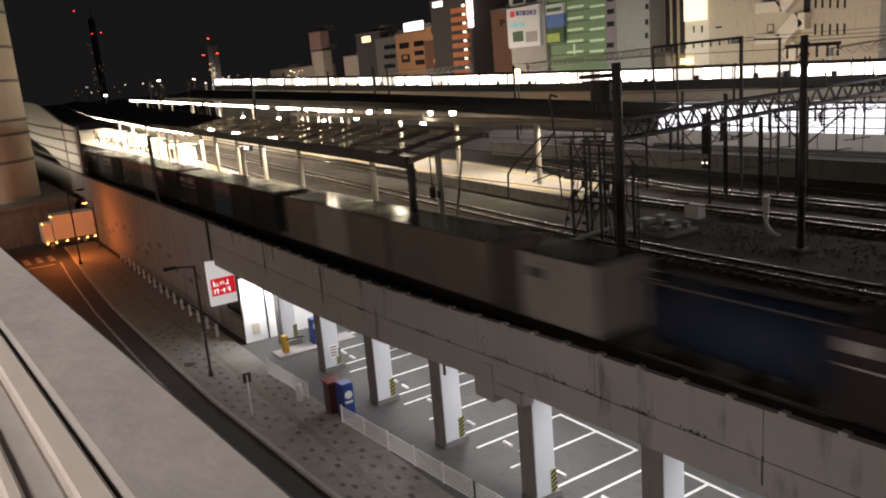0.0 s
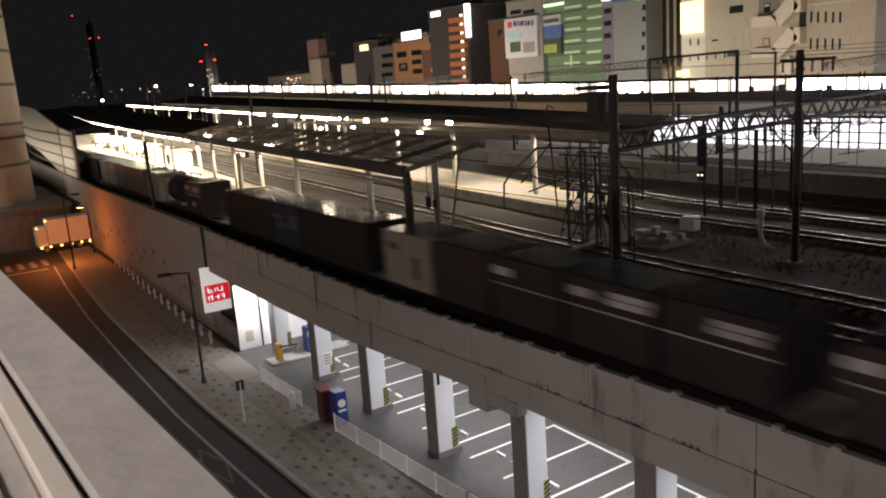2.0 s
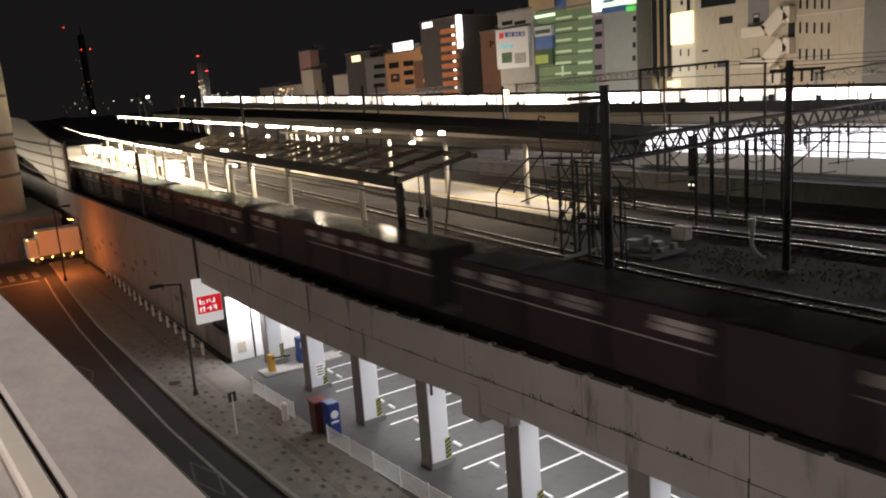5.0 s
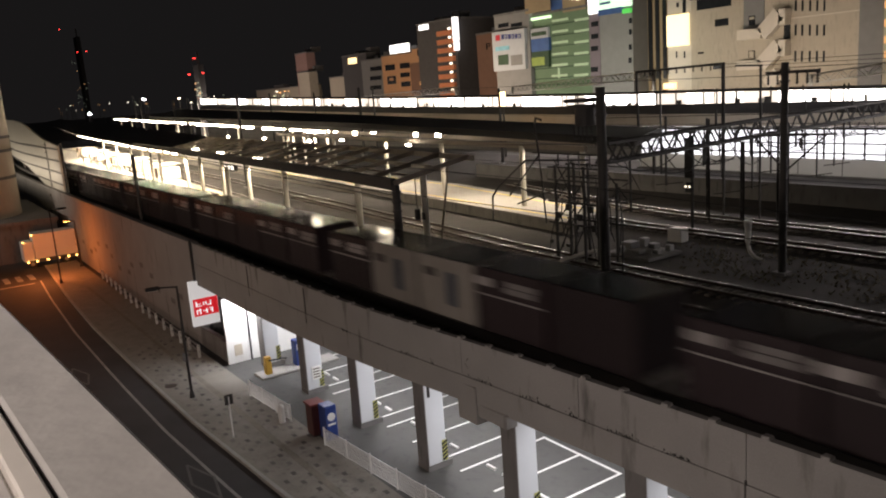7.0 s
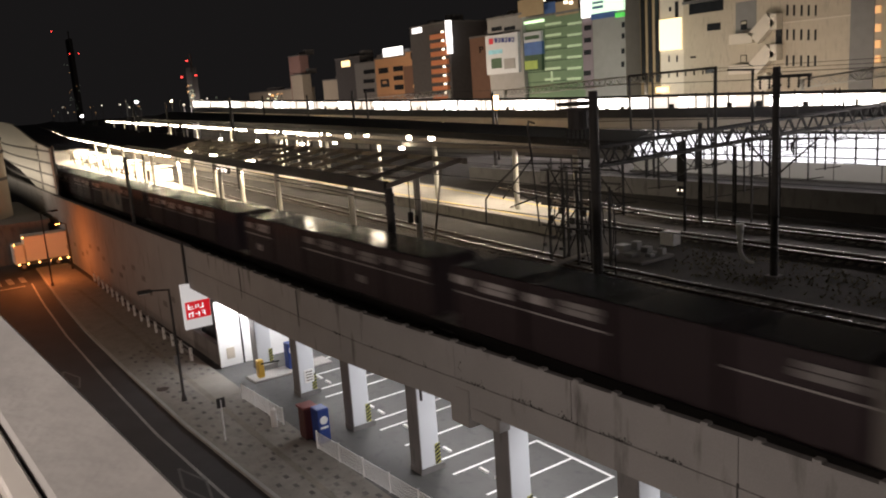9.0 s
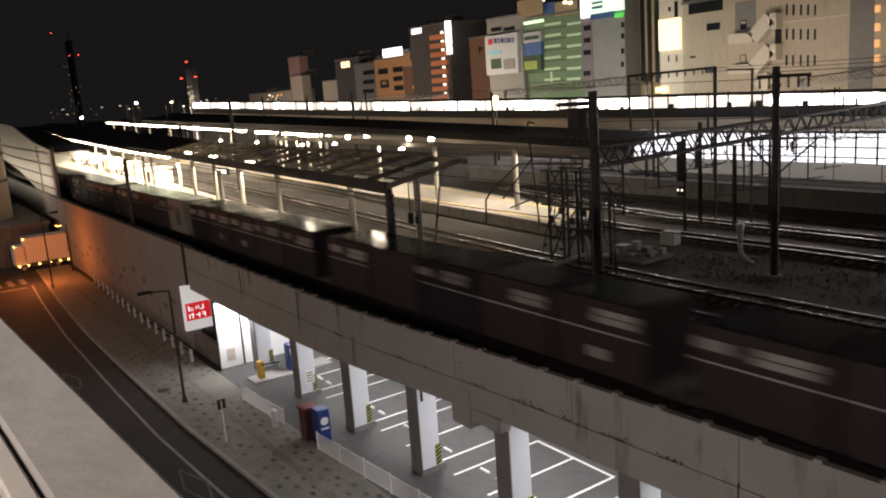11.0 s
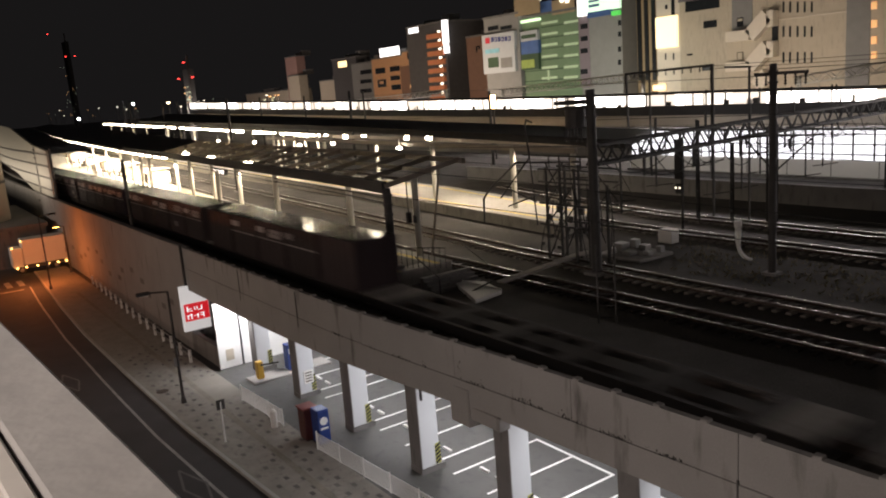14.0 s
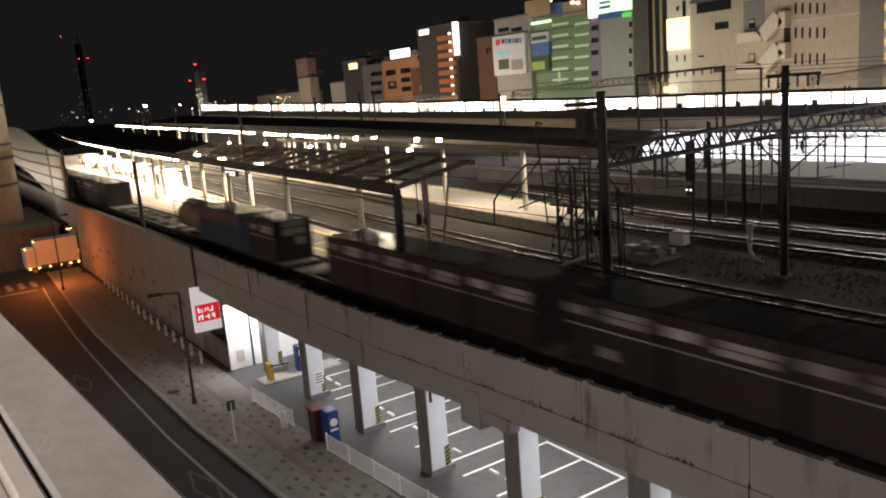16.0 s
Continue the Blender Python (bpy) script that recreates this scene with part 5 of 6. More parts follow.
# handrail along the solid wall
rail = thing("wall_railing", "low pale steel railing along the viaduct wall", "railing")
for i in range(16):
    x = -50.2 - i * 2.15
    y = lerp(x, (-84, -66, -50), (14.6, 14.1, 13.9))
    part("post", bx(bmesh.new(), x - 0.08, x + 0.08, y - 0.08, y + 0.08, 0.12, 0.98), M["white"], rail)
for z in (0.55, 0.93):
    bm = bmesh.new()
    beam(bm, (-84, 14.6, z), (-66, 14.1, z), 0.06, 0.05), beam(bm, (-66, 14.1, z), (-50.1, 13.9, z), 0.06, 0.05)
    part("rail", bm, M["steel_grey"], rail)


def mesh_fence(points):
    f = thing("mesh_fence", "white wire mesh fence along the parking lot", "fence", "white mesh fences")
    for (x0, y0), (x1, y1) in zip(points, points[1:]):
        n = max(1, round(math.hypot(x1 - x0, y1 - y0) / 1.95))
        for i in range(n + 1):
            x, y = x0 + (x1 - x0) * i / n, y0 + (y1 - y0) * i / n
            part("post", bx(bmesh.new(), x - 0.03, x + 0.03, y - 0.03, y + 0.03, 0.12, 1.05), M["white"], f)
            if i < n:
                xa, ya = x0 + (x1 - x0) * (i + 1) / n, y0 + (y1 - y0) * (i + 1) / n
                bm = bmesh.new()
                for z, w_ in ((0.2, 0.022), (0.36, 0.008), (0.52, 0.008), (0.68, 0.008), (0.84, 0.008), (0.98, 0.026)):
                    beam(bm, (x, y, z), (xa, ya, z), w_, w_)
                for j in range(1, 30):
                    u = j / 30
                    beam(bm, (x + (xa - x) * u, y + (ya - y) * u, 0.2), (x + (xa - x) * u, y + (ya - y) * u, 0.98), 0.012, 0.012)
                part("mesh_panel", bm, M["white"], f)
    return f


mesh_fence([(-41.2, 13.9), (-36.2, 14.15)])
mesh_fence([(-32.4, 14.2), (-22.5, 14.85), (-12, 15.6), (-2, 16.2)])

bol = thing("bollard", "short white rounded bollard by the fence", "bollard", at=(-36.4, 13.75, 0.13))
part("post", tube(bmesh.new(), (0, 0, 0), (0, 0, 0.85), 0.16, n=16), M["white"], bol)
part("cap", tube(bmesh.new(), (0, 0, 0.85), (0, 0, 0.95), 0.16, 0.07, 16), M["white"], bol)

# ---- machines at the parking lot ----
vm = thing("drinks_machine", "blue drinks machine with a round white emblem", "vending machine", at=(-33.0, 14.75, 0.12))
part("body", bx(bmesh.new(), -0.36, 0.36, -0.3, 0.3, 0.06, 1.75), M["blue"], vm, bevel=0.03)
part("door", bx(bmesh.new(), 0.36, 0.39, -0.27, 0.27, 0.12, 1.69), M["blue"], vm)
part("emblem", tube(bmesh.new(), (0.39, 0, 1.2), (0.4, 0, 1.2), 0.2, n=20), M["white"], vm, "round white emblem")
part("label_bars", bx(bmesh.new(), 0.39, 0.4, -0.2, 0.2, 0.78, 0.88), M["white"], vm)
part("foot", bx(bmesh.new(), -0.33, 0.33, -0.28, 0.28, 0.0, 0.06), M["black"], vm)
rm = thing("drinks_machine", "red drinks machine beside the blue one", "vending machine", at=(-33.9, 14.5, 0.12))
part("body", bx(bmesh.new(), -0.36, 0.36, -0.32, 0.32, 0.06, 1.6), mat("dark_red_paint", (0.07, 0.018, 0.016), 0.5, vary=0.15), rm, bevel=0.03)
part("top", bx(bmesh.new(), -0.42, 0.42, -0.38, 0.38, 1.6, 1.68), mat("faded_red_paint", (0.2, 0.05, 0.045), 0.6, vary=0.2), rm)
part("foot", bx(bmesh.new(), -0.33, 0.33, -0.28, 0.28, 0.0, 0.06), M["black"], rm)
isl = thing("traffic_island", "low concrete island at the parking entrance", "island")
part("kerb_body", bx(bmesh.new(), -44.3, -42.9, 15.3, 20.4, 0.1, 0.26), M["kerb"], isl, bevel=0.05)
gate = thing("parking_gate", "yellow barrier machine on the entrance island", "barrier", at=(-43.5, 15.95, 0.26))
part("cabinet", bx(bmesh.new(), -0.2, 0.2, -0.18, 0.18, 0, 1.05), M["yellow_paint"], gate, bevel=0.02)
part("arm", beam(bmesh.new(), (0.2, 0.0, 0.85), (0.6, 1.0, 0.9), 0.07, 0.08), M["black"], gate)
tk = thing("ticket_machine", "blue ticket machine on the entrance island", "ticket machine", at=(-43.7, 18.0, 0.26))
part("cabinet", bx(bmesh.new(), -0.3, 0.3, -0.25, 0.25, 0, 1.6), M["blue"], tk, bevel=0.03)
part("screen", bx(bmesh.new(), 0.3, 0.315, -0.15, 0.15, 1.0, 1.35), M["white"], tk)
note = thing("notice_board", "white notice fixed to the pillar", "notice", at=(-38.88, 17.0, 0.9))
part("board", bx(bmesh.new(), 0.005, 0.03, -0.3, 0.25, 0.0, 0.75), M["white"], note)
for i in range(4):
    part("text_bar", bx(bmesh.new(), 0.03, 0.034, -0.22, 0.18, 0.1 + i * 0.16, 0.17 + i * 0.16), M["c_tan"], note)

# ---- shop under the viaduct with its sign ----
shop = thing("shop_wall", "white shop wall under the viaduct with a dark street side", "shop", kind="structure")
# dark concrete colour also carries the shade of the shop's street side
part("end_wall", bx(bmesh.new(), -52.6, -47.4, 14.95, 15.3, 0.1, 1.45), M["concrete_dark"], shop)
part("white_wall", bx(bmesh.new(), -47.4, -47.28, 14.85, 26, 0.12, 4.36), M["white"], shop, "bright white painted wall")
part("door_panel", bx(bmesh.new(), -47.28, -47.24, 15.3, 15.8, 0.6, 1.3), M["cream"], shop)
part("drain_pipe", tube(bmesh.new(), (-47.2, 16.35, 0.12), (-47.2, 16.35, 4.3), 0.06, n=8), M["steel_dark"], shop)
sb = thing("shop_sign", "white projecting sign box with a red square and white shapes", "sign", at=(-52.4, 15.18, 3.23))
sb.scale = (1.108, 1.108, 1.108)
# box glows in place of the parking lamps' light falling on it
part("box", bx(bmesh.new(), -0.35, -0.05, -0.66, 0.98, -1.5, 1.3), glow("sign_box", (0.9, 0.9, 0.88), 0.5), sb)
part("red_panel", bx(bmesh.new(), -0.05, -0.03, -0.55, 0.96, -0.88, 0.2), glow("red_sign", (0.85, 0.02, 0.03), 0.55), sb, "red square panel")
g_w = glow("sign_shapes", (1, 1, 1), 0.8)
for y0, y1, z0, z1 in ((-0.4, -0.32, -0.25, 0.15), (-0.4, -0.1, -0.12, -0.05), (-0.4, -0.05, -0.3, -0.23), (0.05, 0.12, -0.25, 0.05), (0.2, 0.27, -0.2, 0.05), (0.3, 0.55, -0.3, -0.22), (0.48, 0.55, -0.3, 0.1),
                       (-0.42, -0.1, -0.65, -0.58), (-0.2, -0.12, -0.95, -0.5), (-0.4, -0.33, -0.95, -0.6), (0.0, 0.3, -0.75, -0.68), (0.2, 0.27, -0.95, -0.55), (0.4, 0.62, -0.6, -0.53), (0.4, 0.62, -0.78, -0.71), (0.55, 0.62, -0.95, -0.6)):
    part("white_shape", bx(bmesh.new(), -0.03, -0.022, y0, y1, -0.34 + (z0 + 0.38) * 0.74, -0.34 + (z1 + 0.38) * 0.74), g_w, sb)
part("bracket", bx(bmesh.new(), -0.3, -0.1, 0.4, 0.6, 1.3, 2.1), M["steel_dark"], sb)

# drain box and stains on the viaduct's side
dr = thing("drain_box", "grey concrete drain box hanging from the viaduct", "drain", kind="structure")
yb = facade_y(-22)
part("box", bx(bmesh.new(), -23.0, -21.87, yb - 0.06, yb + 0.5, 4.15, 5.6), M["concrete"], dr, bevel=0.03)
part("box", bx(bmesh.new(), -21.86, -20.2, yb + 0.0, yb + 0.5, 4.5, 5.0), M["concrete"], dr, bevel=0.03)
part("pipe", tube(bmesh.new(), (-25.3, yb + 0.1, 4.2), (-25.3, yb + 0.1, 5.0), 0.06, n=8), M["steel_dark"], dr)

# black mould along the joint of the parapet
rng = random.Random(17)
for x0, z0, w, h in ((-28.1, 5.86, 0.5, 0.2), (-24.4, 5.93, 0.16, 0.32), (-22.3, 6.3, 0.14, 0.62), (-21.7, 5.93, 1.0, 0.14), (-21.2, 5.95, 0.2, 0.3), (-19.0, 5.92, 0.9, 0.2), (-18.4, 5.9, 0.7, 0.1), (-17.2, 5.98, 0.26, 0.4), (-16.8, 5.92, 0.8, 0.13), (-15.5, 5.93, 0.6, 0.2), (-14.9, 5.95, 0.5, 0.12), (-13.4, 5.92, 0.9, 0.1), (-26.0, 5.92, 1.0, 0.07), (-31, 5.9, 0.7, 0.06)):
    bm = bmesh.new()
    for k in range(int(16 + w * 26)):
        x, z = x0 + rng.gauss(0, w * 0.32), z0 + rng.gauss(0, h * 0.3)
        y = facade_y(x) + 0.018 + 0.001 * (k % 5)
        r, a0 = rng.uniform(0.012, 0.05), rng.uniform(0, 6)
        if abs(z - 5.9) > 0.3 and rng.random() < 0.4:
            continue
        bm.faces.new([bm.verts.new((x + r * math.cos(a0 + a) * rng.uniform(0.6, 1.2), y, z + 1.2 * r * math.sin(a0 + a))) for a in (0, 1.3, 2.6, 3.8, 5.0)])
    if bm.faces:
        bmesh.ops.solidify(bm, geom=bm.faces[:], thickness=0.004)
        part("mould_patch", bm, M["stain"], bpy.data.objects["viaduct"])
    else:
        bm.free()

# dark accent pavers set into the pavement
paver = mesh_of("dark_paver", bx(bmesh.new(), -0.17, 0.17, -0.1, 0.1, 0.0, 0.028), M["paver_dark"])
pave_ob = bpy.data.objects["pavement"]
rng = random.Random(8)
for j in range(7):
    for i in range(46):
        x = -56 + i * 1.05 + (0.52 if j % 2 else 0)
        y = 10.75 + j * 0.56 + (0.25 if (i // 2) % 2 else 0)
        if y < kerb_y(x) + 0.35 or y > 14.2 or rng.random() < 0.22 or (-46.5 < x < -42 and y > 12.4):
            continue
        ob = new("dark_paver", paver)
        ob.parent = pave_ob
        ob.location = (x + rng.uniform(-0.04, 0.04), y, 0.106)
drive = tagged(part("entrance_paving", bx(bmesh.new(), -46.6, -42.2, 12.3, 14.42, 0.1, 0.136), mat("tan_paving", (0.24, 0.22, 0.19), 0.8, vary=0.15)), "tan paved drive into the parking lot", "paving", "", "structure")
tact = tagged(part("tactile_strip", ribbon(bmesh.new(), [(x, 12.45) for x in range(-80, 0, 8)], [(x, 12.75) for x in range(-80, 0, 8)], 0.139, 0.03), mat("worn_tactile", (0.2, 0.18, 0.15), 0.85, vary=0.3, fine=9)), "worn brown tactile strip along the pavement", "paving", "", "structure")


# ---- catenary gantry, masts and wires ----
def lattice(bm, p, q, w, d, step):
    """A square lattice girder from p to q, w wide and d deep."""
    p, q = Vector(p), Vector(q)
    a = (q - p).normalized()
    side, up = a.cross(Vector((0, 0, 1))).normalized() * (w / 2), Vector((0, 0, d / 2))
    for s in (-1, 1):
        for u in (-1, 1):
            beam(bm, p + side * s + up * u, q + side * s + up * u, 0.13, 0.13)
    n = max(2, round((q - p).length / step))
    for i in range(n):
        c0, c1 = p + (q - p) * (i / n), p + (q - p) * ((i + 1) / n)
        for s in (-1, 1):
            beam(bm, c0 + side * s - up, (c0 + c1) / 2 + side * s + up, 0.075, 0.075)
            beam(bm, (c0 + c1) / 2 + side * s + up, c1 + side * s - up, 0.075, 0.075)
        beam(bm, c0 - side - up, c0 + side - up, 0.05, 0.05)
    return bm


def mast(x, y, z0, z1, r, label="dark steel catenary mast beside the tracks", material="steel_dark"):
    m = thing("catenary_mast", label, "mast", "catenary masts")
    part("pole", tube(bmesh.new(), (x, y, z0), (x, y, z1), r, r * 0.85, 14), M[material], m)
    part("footing", bx(bmesh.new(), x - r * 1.8, x + r * 1.8, y - r * 1.8, y + r * 1.8, z0 - 0.02, z0 + 0.18), M["concrete"], m)
    for k in range(3):
        z = z1 - 0.4 - k * 0.5
        part("clamp", tube(bmesh.new(), (x, y, z), (x, y, z + 0.1), r * 1.15, n=12), M["steel_dark"], m)
    return m


def insulator(m, p, length=0.5):
    p = Vector(p)
    bm = bmesh.new()
    tube(bm, p, p + Vector((0, 0, length)), 0.03, n=6)
    for i in range(4):
        z = 0.06 + i * length / 4
        tube(bm, p + Vector((0, 0, z)), p + Vector((0, 0, z + 0.05)), 0.09, 0.05, 8)
    part("insulator", bm, M["steel_dark"], m)


ga = mast(-28.2, 28.8, 6.3, 15.7, 0.27)
for i in range(5):
    insulator(ga, (-29.9 + i * 0.3, 28.6, 13.1), 0.75)
part("platform_plate", bx(bmesh.new(), -30.1, -28.4, 28.3, 29.3, 14.75, 14.9), M["steel_dark"], ga)
part("transformer", tube(bmesh.new(), (-29.25, 28.8, 13.85), (-29.25, 28.8, 14.75), 0.55, n=16), M["steel_dark"], ga)
part("transformer_lid", bx(bmesh.new(), -30.2, -28.5, 28.2, 29.4, 15.0, 15.2), M["steel_dark"], ga)
ld = thing("mast_ladder", "narrow steel ladder frame standing beside the tall mast", "ladder")
for x, y in ((-22.3, 22.75), (-21.75, 23.2)):
    part("upright", tube(bmesh.new(), (x, y, 6.33), (x, y, 9.6), 0.035, n=6), M["steel_dark"], ld)
for k in range(6):
    part("rung", tube(bmesh.new(), (-22.3, 22.75, 6.6 + k * 0.5), (-21.75, 23.2, 6.6 + k * 0.5), 0.02, n=6), M["steel_dark"], ld)
gb = mast(-21.46, 33.7, 6.3, 16.25, 0.19)
part("cross_arm", beam(bmesh.new(), (-22.4, 33.7, 15.8), (-19.8, 33.7, 15.8), 0.14, 0.14), M["steel_dark"], gb)
part("cross_arm", beam(bmesh.new(), (-23.2, 33.7, 12.9), (-19.2, 34.1, 13.0), 0.1, 0.1), M["steel_dark"], gb)
part("brace", beam(bmesh.new(), (-21.46, 33.7, 11.2), (-19.6, 34.0, 12.95), 0.07, 0.07), M["steel_dark"], gb)
part("brace", beam(bmesh.new(), (-21.46, 33.7, 11.4), (-23.0, 33.7, 12.85), 0.07, 0.07), M["steel_dark"], gb)
for i in range(6):
    insulator(gb, (-22.3 + i * 0.48, 33.7, 15.25), 0.5)
for i in range(4):
    insulator(gb, (-22.9 + i * 1.1, 33.8, 12.35), 0.5)

gantry = thing("catenary_gantry", "dark lattice gantry spanning the station tracks", "gantry")
part("lattice_beam", lattice(bmesh.new(), (-28.3, 28.9, 12.45), (-29.6, 62, 12.6), 0.8, 0.95, 1.5), M["steel_dark"], gantry)
for y in (33, 37.5, 42, 47, 53):
    x = -28.4 - (y - 28.9) * 0.039
    part("dropper", beam(bmesh.new(), (x, y, 12.0), (x, y, 10.9), 0.1, 0.1), M["steel_dark"], gantry)
    part("steady_arm", beam(bmesh.new(), (x, y, 11.0), (x + 1.5, y + 0.6, 11.2), 0.05, 0.05), M["steel_dark"], gantry)
    part("upright", beam(bmesh.new(), (x, y + 1, 12.9), (x, y + 1, 13.9), 0.1, 0.1), M["steel_dark"], gantry)
    insulator(gantry, (x + 0.3, y + 0.2, 11.4), 0.6)
for y in (45.5, 61.5):
    part("leg", lattice(bmesh.new(), (-29.0 - (y - 45) * 0.03, y, 6.4), (-29.01 - (y - 45) * 0.03, y + 0.01, 12.1), 0.6, 0.6, 1.1), M["steel_dark"], gantry)

# cantilevers of the second track
cant = thing("cantilever_bracket", "dark tubular catenary bracket over the platform edge", "bracket")
cz = [(-41.0, 31.6, 7.4), (-40.9, 31.6, 9.0), (-40.0, 31.4, 9.7), (-36.6, 30.9, 11.6), (-30.5, 30.2, 11.9)]
bm = bmesh.new()
for a, b in zip(cz, cz[1:]):
    tube(bm, a, b, 0.06, n=8)
part("bent_pipe", bm, M["steel_dark"], cant)
for a, b in (((-38.6, 31.2, 9.3), (-35.0, 30.6, 12.0)), ((-37.9, 31.2, 8.8), (-33.2, 30.4, 10.2)), ((-37.6, 31.1, 9.9), (-34.6, 30.6, 9.4)), ((-35, 30.6, 11.9), (-34.6, 30.6, 8.0)), ((-33.4, 30.3, 11.8), (-31.8, 30.2, 9.6)), ((-35.8, 30.8, 12.1), (-28.4, 29.2, 12.3))):
    part("stay", tube(bmesh.new(), a, b, 0.045, n=8), M["steel_dark"], cant)
part("hook_post", tube(tube(tube(bmesh.new(), (-35.0, 30.6, 11.9), (-34.6, 30.0, 13.8), 0.06, n=8), (-34.6, 30.0, 13.8), (-34.0, 29.6, 14.2), 0.06, n=8), (-34.0, 29.6, 14.2), (-33.2, 29.3, 14.1), 0.06, n=8), M["steel_dark"], cant)

# lattice stand with cabinets next to the large mast
stand = thing("equipment_stand", "dark steel stand with ladders and switch boxes", "equipment stand")
for x in (-32.6, -31.5, -30.4, -29.4):
    for y in (29.6, 31.0):
        part("post", beam(bmesh.new(), (x, y, 6.33), (x, y, 11.6 if x < -30 else 10.6), 0.11, 0.11), M["steel_dark"], stand)
for z in (8.4, 9.6, 10.8, 11.5):
    for y in (29.6, 31.0):
        part("crossbar", beam(bmesh.new(), (-33.2, y, z), (-28.6, y, z), 0.08, 0.1), M["steel_dark"], stand)
for k in range(5):
    part("switch_box", bx(bmesh.new(), -32.5 + k * 0.85, -32.22 + k * 0.85, 29.4, 29.56, 8.7 + 0.5 * (k % 2), 9.05 + 0.5 * (k % 2)), M["steel_dark"], stand)
    insulator(stand, (-32.3 + k * 0.8, 29.6, 11.6), 0.6)

rng = random.Random(33)
for k in range(16):
    x, y = rng.uniform(-33.2, -28.4), rng.uniform(29.5, 31.2)
    z = rng.uniform(8.6, 11.4)
    a, b = Vector((x, y, z)), Vector((x + rng.uniform(-0.9, 0.9), y + rng.uniform(-0.3, 0.3), rng.uniform(6.4, 8.2)))
    mid = (a + b) / 2 + Vector((rng.uniform(-0.3, 0.3), 0, -0.3))
    part("hanging_cable", tube(tube(bmesh.new(), a, mid, 0.03, n=6), mid, b, 0.03, n=6), M["steel_dark"], stand)
for k in range(7):
    x, z = -33.0 + k * 0.66, rng.uniform(6.9, 8.3)
    part("switch_box", bx(bmesh.new(), x, x + rng.uniform(0.12, 0.25), 29.38, 29.55, z, z + rng.uniform(0.15, 0.35)), M["steel_dark"], stand)
for z0, z1 in ((6.5, 8.4), (8.4, 9.6), (9.6, 10.8)):
    for x0, x1 in ((-32.6, -31.5), (-31.5, -30.4)):
        part("diagonal", beam(bmesh.new(), (x0, 29.6, z0), (x1, 29.6, z1), 0.05, 0.05), M["steel_dark"], stand)

for k in range(14):
    x, y = rng.uniform(-33.4, -28.6), rng.uniform(29.4, 32.2)
    a = Vector((x, y, rng.uniform(9.5, 12.2)))
    b = a + Vector((rng.uniform(-1.6, 1.6), rng.uniform(-0.6, 0.9), rng.uniform(-2.2, 0.3)))
    part("strut", tube(bmesh.new(), a, b, rng.uniform(0.025, 0.05), n=6), M["steel_dark"], stand)

# sagging cables along the gantry
sag = thing("gantry_cables", "dark sagging cables hung below the lattice gantry", "cable")
for k in range(18):
    y0 = 30.0 + k * 1.7 + rng.uniform(-0.6, 0.6)
    y1, z0, z1 = y0 + rng.uniform(2.0, 6.0), 11.95 + rng.uniform(-0.1, 0.1), rng.uniform(10.6, 12.0)
    d_ = rng.uniform(0.3, 1.2)
    pts = []
    for i in range(9):
        u, y = i / 8, y0 + (y1 - y0) * i / 8
        pts.append((-28.3 - (y - 28.9) * 0.039 + rng.uniform(-0.03, 0.03) + 0.5 * u * math.sin(k), y, z0 + (z1 - z0) * u - d_ * 4 * u * (1 - u)))
    part("cable", cable(bmesh.new(), pts, 0.03), M["steel_dark"], sag)
for k in range(9):
    y = 31.5 + k * 2.6 + rng.uniform(-0.7, 0.7)
    x = -28.4 - (y - 28.9) * 0.039
    h_ = rng.uniform(1.2, 3.4)
    part("hanger", beam(bmesh.new(), (x, y, 12.05), (x, y, 12.05 - h_), 0.08, 0.08), M["steel_dark"], sag)
    part("hanger_arm", beam(bmesh.new(), (x - 0.7, y, 12.05 - h_), (x + 0.9, y + 0.3, 12.15 - h_ * 0.95), 0.06, 0.06), M["steel_dark"], sag)

sig = thing("signal_post", "dark railway signal post with two small lights", "signal")
part("post", tube(bmesh.new(), (-32.1, 40.6, 6.34), (-32.1, 40.6, 12.2), 0.1, n=10), M["steel_dark"], sig)
part("signal_head", bx(bmesh.new(), -32.4, -31.8, 40.2, 40.5, 9.6, 12.1), M["black"], sig, bevel=0.05)
part("signal_head", bx(bmesh.new(), -32.35, -31.85, 40.2, 40.5, 8.7, 9.3), M["black"], sig, bevel=0.05)
for dx in (-0.16, 0.14):
    part("lens", bx(bmesh.new(), -32.1 + dx - 0.05, -32.1 + dx + 0.05, 40.16, 40.2, 9.02, 9.12), w_white, sig)
lt = thing("lattice_mast", "dark steel lattice mast between the tracks", "mast", "catenary masts")
part("lattice", lattice(bmesh.new(), (-32.9, 43.2, 6.34), (-32.89, 43.21, 12.6), 0.9, 0.9, 1.2), M["steel_dark"], lt)
part("lattice", lattice(bmesh.new(), (-30.6, 43.6, 6.34), (-30.59, 43.61, 11.2), 0.7, 0.7, 1.2), M["steel_dark"], lt)

